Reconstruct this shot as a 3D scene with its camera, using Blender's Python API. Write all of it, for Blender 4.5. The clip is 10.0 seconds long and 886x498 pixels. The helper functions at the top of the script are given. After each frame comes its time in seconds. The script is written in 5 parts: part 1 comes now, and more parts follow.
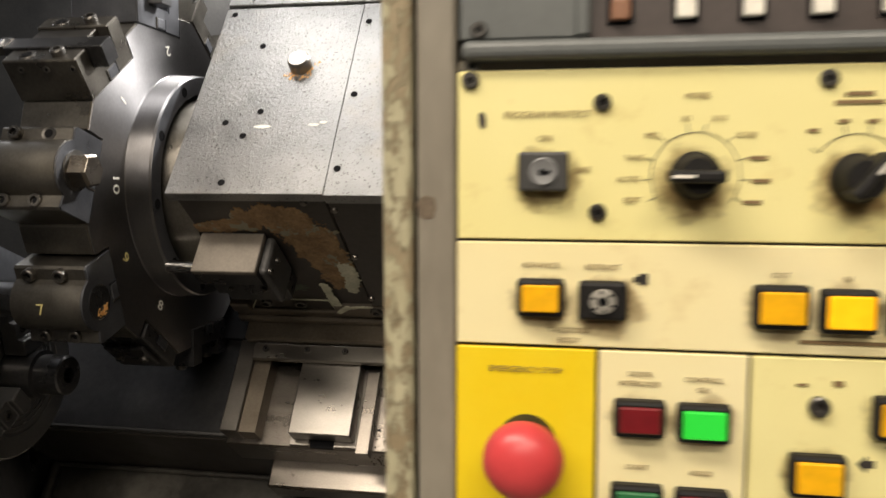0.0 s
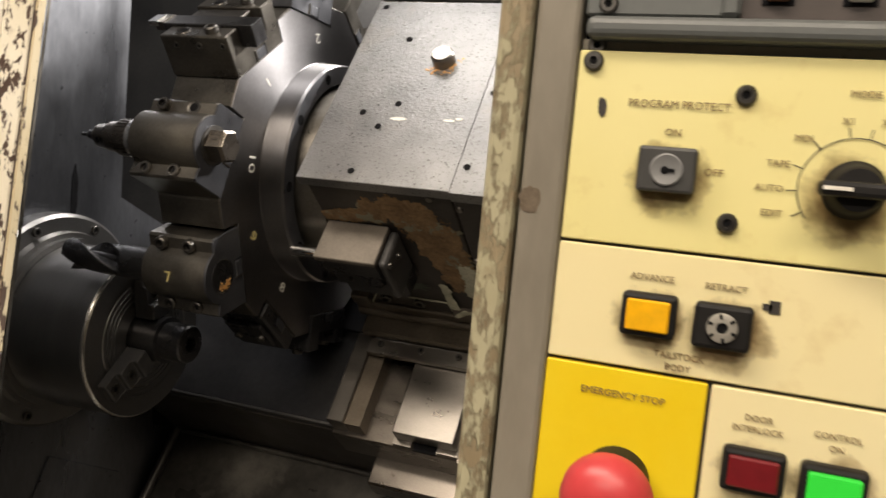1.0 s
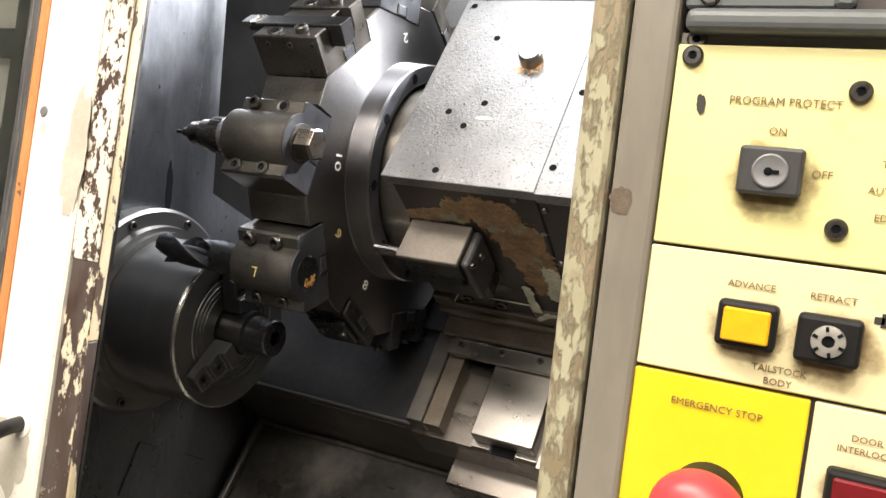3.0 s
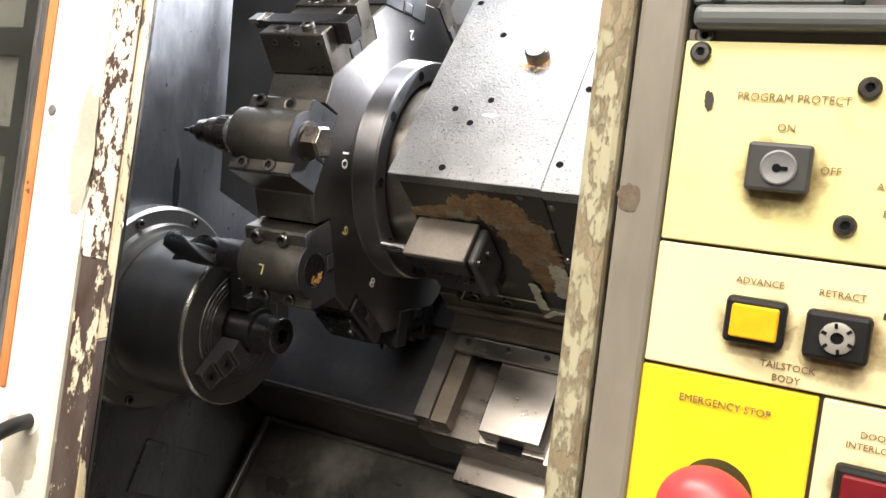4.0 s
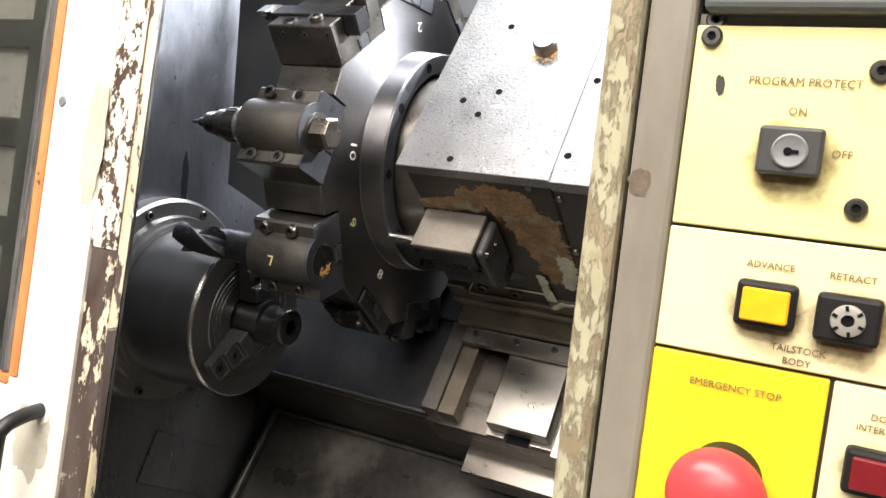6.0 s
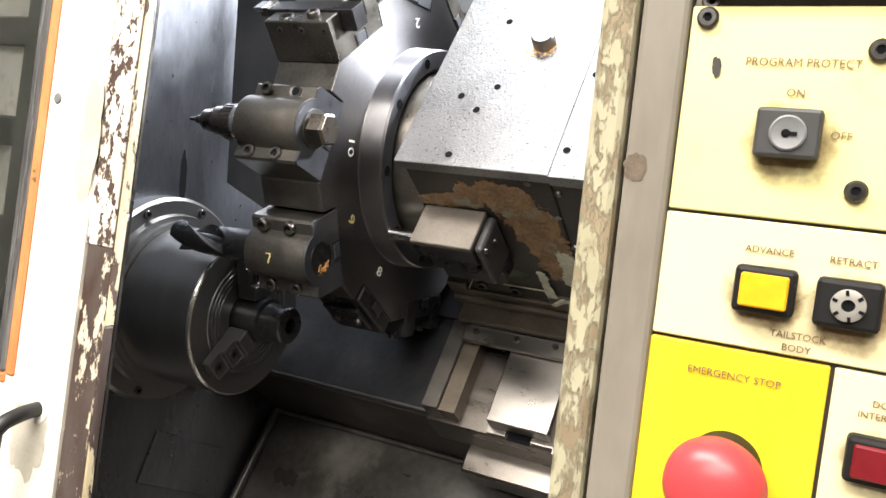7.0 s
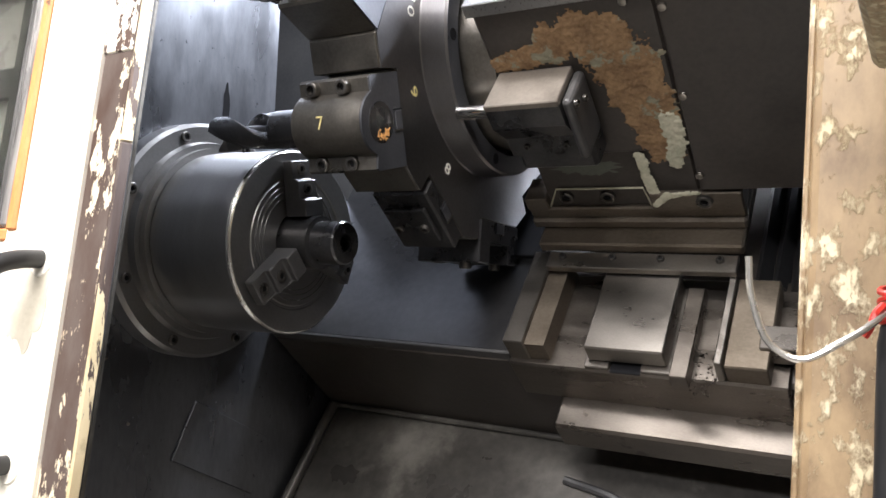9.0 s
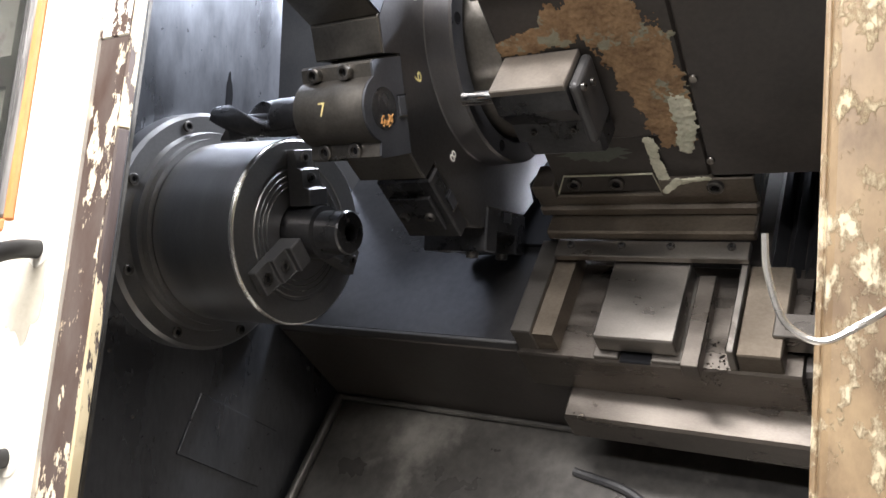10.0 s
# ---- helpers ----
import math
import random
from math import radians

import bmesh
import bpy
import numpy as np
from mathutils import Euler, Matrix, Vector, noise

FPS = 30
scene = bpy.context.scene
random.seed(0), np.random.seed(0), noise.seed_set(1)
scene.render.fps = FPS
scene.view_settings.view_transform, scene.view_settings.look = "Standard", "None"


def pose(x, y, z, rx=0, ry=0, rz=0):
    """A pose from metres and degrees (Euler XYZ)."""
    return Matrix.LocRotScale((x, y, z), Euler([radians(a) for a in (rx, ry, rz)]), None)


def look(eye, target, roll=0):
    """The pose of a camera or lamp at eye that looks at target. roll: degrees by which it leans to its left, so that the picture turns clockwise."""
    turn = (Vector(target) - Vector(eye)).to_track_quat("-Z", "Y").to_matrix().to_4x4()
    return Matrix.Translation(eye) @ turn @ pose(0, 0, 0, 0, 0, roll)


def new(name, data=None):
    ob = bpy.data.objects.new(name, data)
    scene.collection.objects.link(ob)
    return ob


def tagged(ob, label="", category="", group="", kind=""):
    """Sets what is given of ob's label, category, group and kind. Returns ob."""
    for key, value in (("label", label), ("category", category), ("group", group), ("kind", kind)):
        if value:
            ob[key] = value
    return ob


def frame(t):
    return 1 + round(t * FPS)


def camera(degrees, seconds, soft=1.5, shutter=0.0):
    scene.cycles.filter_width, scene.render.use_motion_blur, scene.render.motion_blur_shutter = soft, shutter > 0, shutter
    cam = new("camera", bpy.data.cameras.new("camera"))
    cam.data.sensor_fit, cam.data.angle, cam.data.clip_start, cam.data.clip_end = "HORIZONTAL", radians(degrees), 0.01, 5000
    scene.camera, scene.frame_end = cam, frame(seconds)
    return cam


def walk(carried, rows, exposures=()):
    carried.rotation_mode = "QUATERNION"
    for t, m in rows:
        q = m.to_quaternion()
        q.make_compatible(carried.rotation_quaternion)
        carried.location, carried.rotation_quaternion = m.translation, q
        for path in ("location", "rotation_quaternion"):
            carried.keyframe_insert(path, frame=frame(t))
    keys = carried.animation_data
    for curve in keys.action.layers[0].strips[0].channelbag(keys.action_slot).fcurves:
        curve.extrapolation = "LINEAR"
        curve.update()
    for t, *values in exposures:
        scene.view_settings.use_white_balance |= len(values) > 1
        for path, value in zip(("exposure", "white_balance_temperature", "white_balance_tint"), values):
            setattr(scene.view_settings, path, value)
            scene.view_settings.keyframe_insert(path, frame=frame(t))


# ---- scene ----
cam = camera(57.6, 10.0, 1.5, 0.5)
PATH = [
    (0, (0.017, 0.004, 1.418), (-0.326, 1.963, 1.204), -0.1),
    (0.2, (0.050, -0.008, 1.425), (-0.361, 1.938, 1.210), -0.5),
    (0.5, (0.053, -0.001, 1.418), (-0.474, 1.918, 1.226), 1.7),
    (0.8, (0.040, 0.017, 1.411), (-0.588, 1.906, 1.217), 3.8),
    (1, (0.027, 0.041, 1.407), (-0.655, 1.911, 1.213), 5.2),
    (1.5, (0.022, 0.052, 1.41), (-0.753, 1.885, 1.21), 6.0),
    (2, (0.03, 0.049, 1.408), (-0.805, 1.854, 1.197), 5.9),
    (2.5, (0.024, 0.048, 1.406), (-0.834, 1.843, 1.196), 5.9),
    (4, (0.023, 0.047, 1.406), (-0.858, 1.829, 1.186), 5.7),
    (4.5, (0.023, 0.047, 1.406), (-0.862, 1.827, 1.179), 5.6),
    (5, (0.022, 0.046, 1.405), (-0.867, 1.822, 1.174), 5.6),
    (5.5, (0.022, 0.044, 1.403), (-0.871, 1.818, 1.17), 5.7),
    (7, (0.024, 0.05, 1.397), (-0.874, 1.822, 1.166), 5.3),
    (7.5, (0.021, 0.062, 1.35), (-0.926, 1.809, 1.121), 4.5),
    (7.7, (0.014, 0.069, 1.302), (-0.951, 1.811, 1.126), 3.7),
    (8, (-0.009, 0.104, 1.243), (-1.005, 1.836, 1.162), 3.5),
    (8.1, (-0.026, 0.102, 1.215), (-1.006, 1.846, 1.189), 3.3),
    (8.5, (-0.04, 0.147, 1.157), (-1.057, 1.868, 1.239), 3.2),
    (9, (-0.046, 0.159, 1.145), (-1.079, 1.87, 1.224), 2.5),
    (9.5, (-0.049, 0.169, 1.141), (-1.095, 1.872, 1.207), 2.2),
    (10, (-0.05, 0.172, 1.141), (-1.102, 1.872, 1.203), 2.1),
]

EXPO = [(0.0, -0.85, 7350, 12), (0.2, -1.32, 7950, 14), (0.5, -1.5, 8000, 15), (1.0, -0.97, 7550, 14), (1.5, -0.62, 6950, 12), (2.5, -0.25, 6800, 12), (4.5, -0.05, 6700, 12), (5.5, 0.05, 6600, 12), (7.0, 0.2, 6500, 12), (7.5, 0.6, 6500, 12), (8.5, 0.76, 6250, 14), (10.0, 0.76, 6150, 14)]
walk(cam, [(t, look(eye, target, roll)) for t, eye, target, roll in PATH], EXPO)

# ---- light ----
world = bpy.data.worlds.new("world")
scene.world = world
world.use_nodes = True
world.node_tree.nodes["Background"].inputs[0].default_value = (0.9, 0.95, 1.0, 1)
world.node_tree.nodes["Background"].inputs[1].default_value = 0.02


def area_lamp(name, place, target, sx, sy, watts, colour):
    d = bpy.data.lights.new(name, "AREA")
    d.shape, d.size, d.size_y, d.energy, d.color = "RECTANGLE", sx, sy, watts, colour
    ob = new(name, d)
    ob.matrix_world = look(place, target)
    return ob


area_lamp("ceiling_tube_light", (-0.75, -0.45, 2.75), (-0.55, 0.4, 1.1), 1.5, 0.25, 62, (1.0, 0.96, 0.89))
area_lamp("ceiling_tube_light", (0.6, -1.6, 3.2), (0.2, 0.3, 1.2), 1.5, 0.3, 70, (1.0, 0.95, 0.86))
area_lamp("ceiling_tube_light", (-0.4, -3.6, 3.3), (-0.4, 0.6, 1.0), 2.4, 0.3, 85, (1.0, 0.97, 0.92))
WORK = (0.90, 0.95, 1.0)
area_lamp("machine_work_lamp", (-0.38, 0.82, 1.98), (-0.36, 0.90, 1.40), 0.34, 0.10, 3.4, WORK)
area_lamp("machine_work_lamp", (0.20, 1.22, 1.98), (-0.48, 0.82, 1.45), 0.14, 0.06, 36.0, WORK)
area_lamp("machine_work_lamp", (-0.48, 1.18, 1.84), (-0.74, 0.85, 1.30), 0.30, 0.06, 12.0, WORK)


# ---- materials ----
def nodes_of(name):
    m = bpy.data.materials.new(name)
    m.use_nodes = True
    nt = m.node_tree
    return m, nt, nt.nodes["Principled BSDF"]


def noise_node(nt, scale, detail=4.0, rough=0.55, stretch=(1, 1, 1)):
    tc = nt.nodes.new("ShaderNodeTexCoord")
    mp = nt.nodes.new("ShaderNodeMapping")
    mp.inputs["Scale"].default_value = stretch
    n = nt.nodes.new("ShaderNodeTexNoise")
    n.inputs["Scale"].default_value, n.inputs["Detail"].default_value, n.inputs["Roughness"].default_value = scale, detail, rough
    nt.links.new(tc.outputs["Object"], mp.inputs[0])
    nt.links.new(mp.outputs[0], n.inputs["Vector"])
    return n.outputs["Fac"]


def ramp(nt, fac, stops):
    r = nt.nodes.new("ShaderNodeValToRGB")
    el = r.color_ramp.elements
    while len(el) < len(stops):
        el.new(0.5)
    for e, (p, c) in zip(el, stops):
        e.position, e.color = p, (c[0], c[1], c[2], 1) if len(c) > 2 else (c[0], c[0], c[0], 1)
    nt.links.new(fac, r.inputs[0])
    return r.outputs[0]


def mix(nt, fac, a, b, kind="MIX"):
    n = nt.nodes.new("ShaderNodeMix")
    n.data_type, n.blend_type = "RGBA", kind
    for src, sock in ((fac, n.inputs[0]), (a, n.inputs[6]), (b, n.inputs[7])):
        if isinstance(src, (int, float)):
            sock.default_value = src
        elif isinstance(src, tuple):
            sock.default_value = (*src, 1)
        else:
            nt.links.new(src, sock)
    return n.outputs[2]


def bump(nt, bs, height, strength, dist=0.001):
    b = nt.nodes.new("ShaderNodeBump")
    b.inputs["Strength"].default_value, b.inputs["Distance"].default_value = strength, dist
    nt.links.new(height, b.inputs["Height"])
    nt.links.new(b.outputs[0], bs.inputs["Normal"])


def surface(name, dark, light, rough=0.5, metal=0.0, scale=25.0, fine=300.0, bumpy=0.15, stretch=(1, 1, 1), spread=0.12, spots=None, spot_scale=60.0, spot_at=0.68, spot_soft=0.03):
    """Two scales of variation between two colours, optional spots of a third."""
    m, nt, bs = nodes_of(name)
    big = noise_node(nt, scale, 5.0, 0.6, stretch)
    small = noise_node(nt, fine, 3.0, 0.6, stretch)
    col = ramp(nt, big, [(0.32, dark), (0.68, light)])
    col = mix(nt, 0.35, col, ramp(nt, small, [(0.3, dark), (0.7, light)]))
    if spots:
        sp = ramp(nt, noise_node(nt, spot_scale, 6.0, 0.65), [(spot_at, (0,)), (spot_at + spot_soft, (1,))])
        col = mix(nt, sp, col, spots)
    nt.links.new(col, bs.inputs["Base Color"])
    r = ramp(nt, big, [(0.3, (max(rough - spread, 0.03),)), (0.7, (min(rough + spread, 1.0),))])
    nt.links.new(r, bs.inputs["Roughness"])
    bs.inputs["Metallic"].default_value = metal
    bump(nt, bs, small, bumpy, 0.0006)
    return m


def chipped(name, paint, paint2, under, under2, amount=0.5, scale=18.0, stretch=(1, 1, 0.45), rough=0.4, grime=(0.16, 0.11, 0.06), soft=0.015, patch=0.6):
    """Old paint flaked off over primer and rust."""
    m, nt, bs = nodes_of(name)
    big = noise_node(nt, scale, 9.0, 0.68, stretch)
    wide = noise_node(nt, scale * 0.22, 2.0, 0.5, stretch)
    add = nt.nodes.new("ShaderNodeMath")
    add.operation = "MULTIPLY_ADD"
    add.inputs[1].default_value = patch
    nt.links.new(wide, add.inputs[0])
    nt.links.new(big, add.inputs[2])
    mask = ramp(nt, add.outputs[0], [(amount + 0.30, (0,)), (amount + 0.30 + soft, (1,))])
    top = ramp(nt, noise_node(nt, 9.0, 5.0), [(0.35, paint), (0.7, paint2)])
    top = mix(nt, ramp(nt, noise_node(nt, 55.0, 6.0, 0.7), [(0.60, (0,)), (0.78, (0.55,))]), top, grime)
    low = ramp(nt, noise_node(nt, 40.0, 6.0, 0.65, stretch), [(0.35, under), (0.65, under2)])
    nt.links.new(mix(nt, mask, top, low), bs.inputs["Base Color"])
    bs.inputs["Roughness"].default_value = rough
    inv = ramp(nt, mask, [(0.0, (1,)), (1.0, (0,))])
    bump(nt, bs, inv, 0.8, 0.0008)
    return m


def plain(name, colour, rough=0.4, metal=0.0, emit=0.0, emit_colour=None, fine=180.0, vary=0.12):
    m, nt, bs = nodes_of(name)
    lo = tuple(c * (1 - vary) for c in colour)
    hi = tuple(min(c * (1 + vary), 1) for c in colour)
    n = noise_node(nt, fine, 4.0)
    nt.links.new(ramp(nt, n, [(0.3, lo), (0.7, hi)]), bs.inputs["Base Color"])
    nt.links.new(ramp(nt, noise_node(nt, 40.0, 4.0), [(0.3, (max(rough - 0.08, 0.02),)), (0.7, (rough + 0.08,))]), bs.inputs["Roughness"])
    bs.inputs["Metallic"].default_value = metal
    if emit:
        bs.inputs["Emission Color"].default_value = (*(emit_colour or colour), 1)
        bs.inputs["Emission Strength"].default_value = emit
    return m


def pitted():
    """Worn, pitted cast plate: bright skin, fine hammered relief, dark specks for the pits."""
    m, nt, bs = nodes_of("pitted_cast_plate")
    big = noise_node(nt, 9.0, 4.0)
    pits = noise_node(nt, 420.0, 3.0, 0.55)
    waves = noise_node(nt, 270.0, 2.0, 0.5)
    grain = noise_node(nt, 900.0, 2.0, 0.6)
    col = ramp(nt, big, [(0.3, (0.17, 0.168, 0.169)), (0.7, (0.30, 0.296, 0.293))])
    mask = ramp(nt, pits, [(0.61, (0,)), (0.67, (0.9,))])
    col = mix(nt, mask, col, (0.05, 0.046, 0.042))
    stain = ramp(nt, noise_node(nt, 6.0, 6.0, 0.65), [(0.52, (0,)), (0.70, (0.55,))])
    col = mix(nt, stain, col, (0.24, 0.20, 0.155))
    nt.links.new(col, bs.inputs["Base Color"])
    bs.inputs["Metallic"].default_value = 0.8
    nt.links.new(ramp(nt, big, [(0.3, (0.27,)), (0.7, (0.42,))]), bs.inputs["Roughness"])
    add = nt.nodes.new("ShaderNodeMath")
    add.operation = "MULTIPLY_ADD"
    add.inputs[1].default_value = 0.7
    nt.links.new(waves, add.inputs[0])
    nt.links.new(pits, add.inputs[2])
    both = nt.nodes.new("ShaderNodeMath")
    both.operation = "MULTIPLY_ADD"
    both.inputs[1].default_value = 0.5
    nt.links.new(grain, both.inputs[0])
    nt.links.new(add.outputs[0], both.inputs[2])
    bump(nt, bs, both.outputs[0], 1.0, 0.0005)
    return m


WORN = surface("worn_brown_steel", (0.115, 0.10, 0.086), (0.215, 0.192, 0.168), 0.30, 1.0, 9, 300, 0.12, (1, 3, 3), 0.08, (0.10, 0.086, 0.073), 18.0, 0.63)
GLOSS = surface("glossy_oiled_cover", (0.045, 0.045, 0.048), (0.085, 0.084, 0.086), 0.30, 0.85, 8, 120, 0.05, (1, 1, 1), 0.05)
STEEL = surface("machined_steel", (0.20, 0.182, 0.163), (0.30, 0.277, 0.25), 0.31, 1.0, 10, 420, 0.10, (1, 2, 2), 0.06, (0.17, 0.153, 0.135), 22.0, 0.66)
SCRAPED = pitted()
DISC = surface("turned_blue_grey_steel", (0.150, 0.146, 0.150), (0.225, 0.220, 0.226), 0.42, 1.0, 9, 300, 0.06, (4, 1, 1), 0.05)
turned = DISC.node_tree.nodes.new("ShaderNodeTangent")
turned.direction_type, turned.axis = "RADIAL", "X"
DISC.node_tree.links.new(turned.outputs[0], DISC.node_tree.nodes["Principled BSDF"].inputs["Tangent"])
DISC.node_tree.nodes["Principled BSDF"].inputs["Anisotropic"].default_value = 0.8
DISC.node_tree.nodes["Principled BSDF"].inputs["Anisotropic Rotation"].default_value = 0.25
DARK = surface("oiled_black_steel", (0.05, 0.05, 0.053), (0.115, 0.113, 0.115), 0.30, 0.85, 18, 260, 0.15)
HOLDER = surface("worn_holder_steel", (0.096, 0.088, 0.077), (0.172, 0.159, 0.140), 0.36, 0.9, 20, 320, 0.18, spots=(0.33, 0.30, 0.26), spot_scale=120.0, spot_at=0.75)
ENDFACE = surface("grey_blue_end_steel", (0.078, 0.080, 0.090), (0.125, 0.128, 0.140), 0.38, 0.75, 22, 320, 0.12, spots=(0.5, 0.5, 0.5), spot_scale=150.0, spot_at=0.765)
BLACK_OXIDE = surface("black_oxide_screw", (0.07, 0.066, 0.06), (0.17, 0.16, 0.15), 0.35, 0.9, 60, 400, 0.1)
# glossless black for holes, and for painted shade on the way cover
HOLE = plain("hole_and_shade_black", (0.010, 0.010, 0.011), 0.9)
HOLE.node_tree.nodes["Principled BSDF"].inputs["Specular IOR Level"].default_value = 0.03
CHROME = plain("polished_rod", (0.75, 0.74, 0.72), 0.12, 1.0)
CHUCK = surface("chuck_dark_steel", (0.23, 0.225, 0.222), (0.33, 0.322, 0.316), 0.34, 0.92, 5, 300, 0.03, (5, 1, 1), 0.025)
CHUCK_EDGE = plain("chuck_bright_edge", (0.5, 0.49, 0.47), 0.22, 1.0, vary=0.04)
WALLP = surface("dark_blue_grey_machine_paint", (0.120, 0.125, 0.138), (0.215, 0.222, 0.240), 0.32, 0.92, 9, 160, 0.3, (1, 1, 0.35), spots=(0.03, 0.03, 0.033), spot_scale=95.0, spot_at=0.665)
BLACKP = surface("oily_black_sheet", (0.030, 0.030, 0.032), (0.070, 0.067, 0.064), 0.5, 0.1, 9, 180, 0.2)
PANM = surface("oily_chip_pan_steel", (0.045, 0.042, 0.039), (0.12, 0.112, 0.10), 0.36, 0.45, 6, 90, 0.3, spots=(0.19, 0.178, 0.158), spot_scale=9.0, spot_at=0.54, spot_soft=0.16)
BODYP = surface("dark_brown_oily_casting", (0.028, 0.024, 0.021), (0.062, 0.053, 0.046), 0.44, 0.2, 10, 200, 0.2)
BROWNBAR = surface("oil_stained_brown_bar", (0.10, 0.082, 0.062), (0.205, 0.172, 0.134), 0.34, 0.85, 9, 260, 0.15, (1, 1.4, 1.4), 0.06, (0.05, 0.042, 0.034), 40.0, 0.66)
SADDLEM = surface("oily_worn_saddle_steel", (0.11, 0.093, 0.075), (0.21, 0.18, 0.147), 0.38, 0.75, 8, 240, 0.18, (1, 2, 2), 0.08)
GUNK = surface("dried_rusty_grease", (0.12, 0.064, 0.028), (0.36, 0.23, 0.118), 0.8, 0.0, 45, 260, 1.0, spots=(0.23, 0.22, 0.155), spot_scale=24.0, spot_at=0.57)
PALE_GUNK = surface("pale_green_flaking_filler", (0.36, 0.36, 0.26), (0.60, 0.57, 0.44), 0.7, 0.0, 60, 240, 0.7)
DOORW = chipped("cream_door_paint", (0.80, 0.76, 0.66), (0.86, 0.83, 0.76), (0.50, 0.46, 0.38), (0.62, 0.58, 0.50), 0.68, 9.0)
CHIP = chipped("flaking_cream_on_brown", (0.66, 0.60, 0.47), (0.80, 0.75, 0.64), (0.060, 0.036, 0.028), (0.11, 0.075, 0.06), 0.345, 150.0, (1, 1, 0.55), patch=0.25)
RIMP = chipped("flaking_cream_rim", (0.56, 0.45, 0.27), (0.70, 0.60, 0.42), (0.060, 0.036, 0.028), (0.13, 0.09, 0.07), 0.39, 110.0, (1, 1, 0.3), patch=0.3)
RIMLOW = chipped("mostly_bare_rim", (0.56, 0.45, 0.27), (0.70, 0.60, 0.42), (0.055, 0.035, 0.028), (0.11, 0.085, 0.075), 0.49, 70.0, (1, 1, 0.2))
CHIPB = chipped("bare_brown_channel", (0.60, 0.50, 0.36), (0.74, 0.66, 0.5), (0.055, 0.032, 0.024), (0.10, 0.078, 0.068), 0.44, 90.0, (1, 1, 0.4))
JAMBP = chipped("rust_stained_cream_jamb", (0.52, 0.425, 0.265), (0.66, 0.57, 0.40), (0.15, 0.098, 0.052), (0.33, 0.235, 0.13), 0.365, 110.0, (1, 1, 0.55), 0.5, soft=0.09, patch=0.5)
PENDP = chipped("flaking_pale_green_pendant_paint", (0.36, 0.325, 0.21), (0.50, 0.465, 0.325), (0.18, 0.135, 0.08), (0.32, 0.255, 0.16), 0.35, 240.0, (1, 1, 0.4), 0.45, soft=0.10, patch=0.4)
GREYF = surface("grey_pendant_frame_paint", (0.185, 0.163, 0.130), (0.275, 0.246, 0.200), 0.42, 0.0, 9, 160, 0.12, (1, 1, 0.3), spots=(0.10, 0.07, 0.045), spot_scale=30.0, spot_at=0.70)
ORANGE_SEAL = surface("orange_primer", (0.50, 0.17, 0.05), (0.66, 0.28, 0.10), 0.55, 0.0, 30, 200, 0.3, (1, 1, 0.4), spots=(0.12, 0.06, 0.03), spot_scale=40.0, spot_at=0.66)
# black rubber; the pale streaks are highlights mixed into the colour
GASKET = surface("highlight_streaked_black_gasket", (0.02, 0.02, 0.02), (0.42, 0.41, 0.40), 0.3, 0.5, 16, 120, 0.3, (6, 1, 0.12))
RUBBER = plain("black_rubber", (0.018, 0.018, 0.019), 0.42)
PLASTIC = plain("black_plastic", (0.013, 0.012, 0.0115), 0.55)
PLASTIC.node_tree.nodes["Principled BSDF"].inputs["Specular IOR Level"].default_value = 0.2
BEZEL = plain("dark_grey_green_bezel", (0.105, 0.112, 0.110), 0.45, vary=0.06)
KEYSTRIP = plain("brown_black_key_strip", (0.055, 0.042, 0.038), 0.5)
KEYWHITE = plain("white_key", (0.78, 0.74, 0.66), 0.45)
KEYBROWN = plain("brown_key", (0.24, 0.11, 0.06), 0.5)
INK = plain("black_print", (0.035, 0.03, 0.025), 0.6)
PRINT = plain("brown_black_print", (0.20, 0.125, 0.055), 0.6)
YELLOW = surface("yellow_sheet", (0.80, 0.56, 0.015), (0.86, 0.64, 0.03), 0.42, 0.0, 8, 120, 0.04, spots=(0.5, 0.33, 0.03), spot_scale=14.0, spot_at=0.74)
RED = plain("red_plastic", (0.58, 0.055, 0.06), 0.36, vary=0.05)
# lens of unlit buttons, brightened by a little added emission
AMBER = plain("faint_glow_amber_lens", (0.80, 0.40, 0.012), 0.35, emit=0.12)
AMBER_ON = plain("lit_amber_lens", (0.85, 0.42, 0.02), 0.35, emit=1.0, emit_colour=(1.0, 0.48, 0.0))
GREEN_ON = plain("lit_green_lens", (0.0, 0.30, 0.03), 0.35, emit=0.9, emit_colour=(0.0, 0.95, 0.07))
# switched off, but a trace of emission lifts the red
RED_OFF = plain("faint_glow_red_lens", (0.16, 0.008, 0.012), 0.35, emit=0.03)
GREEN_OFF = plain("dark_green_lens", (0.02, 0.14, 0.05), 0.35)
GREYMETAL = plain("dull_grey_lock_metal", (0.20, 0.20, 0.20), 0.6, 0.3)
DARKGREY = plain("worn_dark_grey_plastic", (0.042, 0.041, 0.039), 0.55)
TAPE = plain("red_tape", (0.48, 0.03, 0.02), 0.35)
WIRE = plain("bright_wire", (0.72, 0.70, 0.66), 0.25, 0.9)
COPPER = surface("rust_fleck", (0.45, 0.20, 0.05), (0.72, 0.42, 0.16), 0.6, 0.2, 90, 300, 0.6)
MARKP = plain("yellow_paint_pen", (0.62, 0.52, 0.22), 0.6)
MARKW = plain("white_etching", (0.72, 0.70, 0.64), 0.6)
CONCRETE = surface("workshop_floor_concrete", (0.18, 0.175, 0.165), (0.27, 0.26, 0.25), 0.7, 0.0, 2, 60, 0.2)
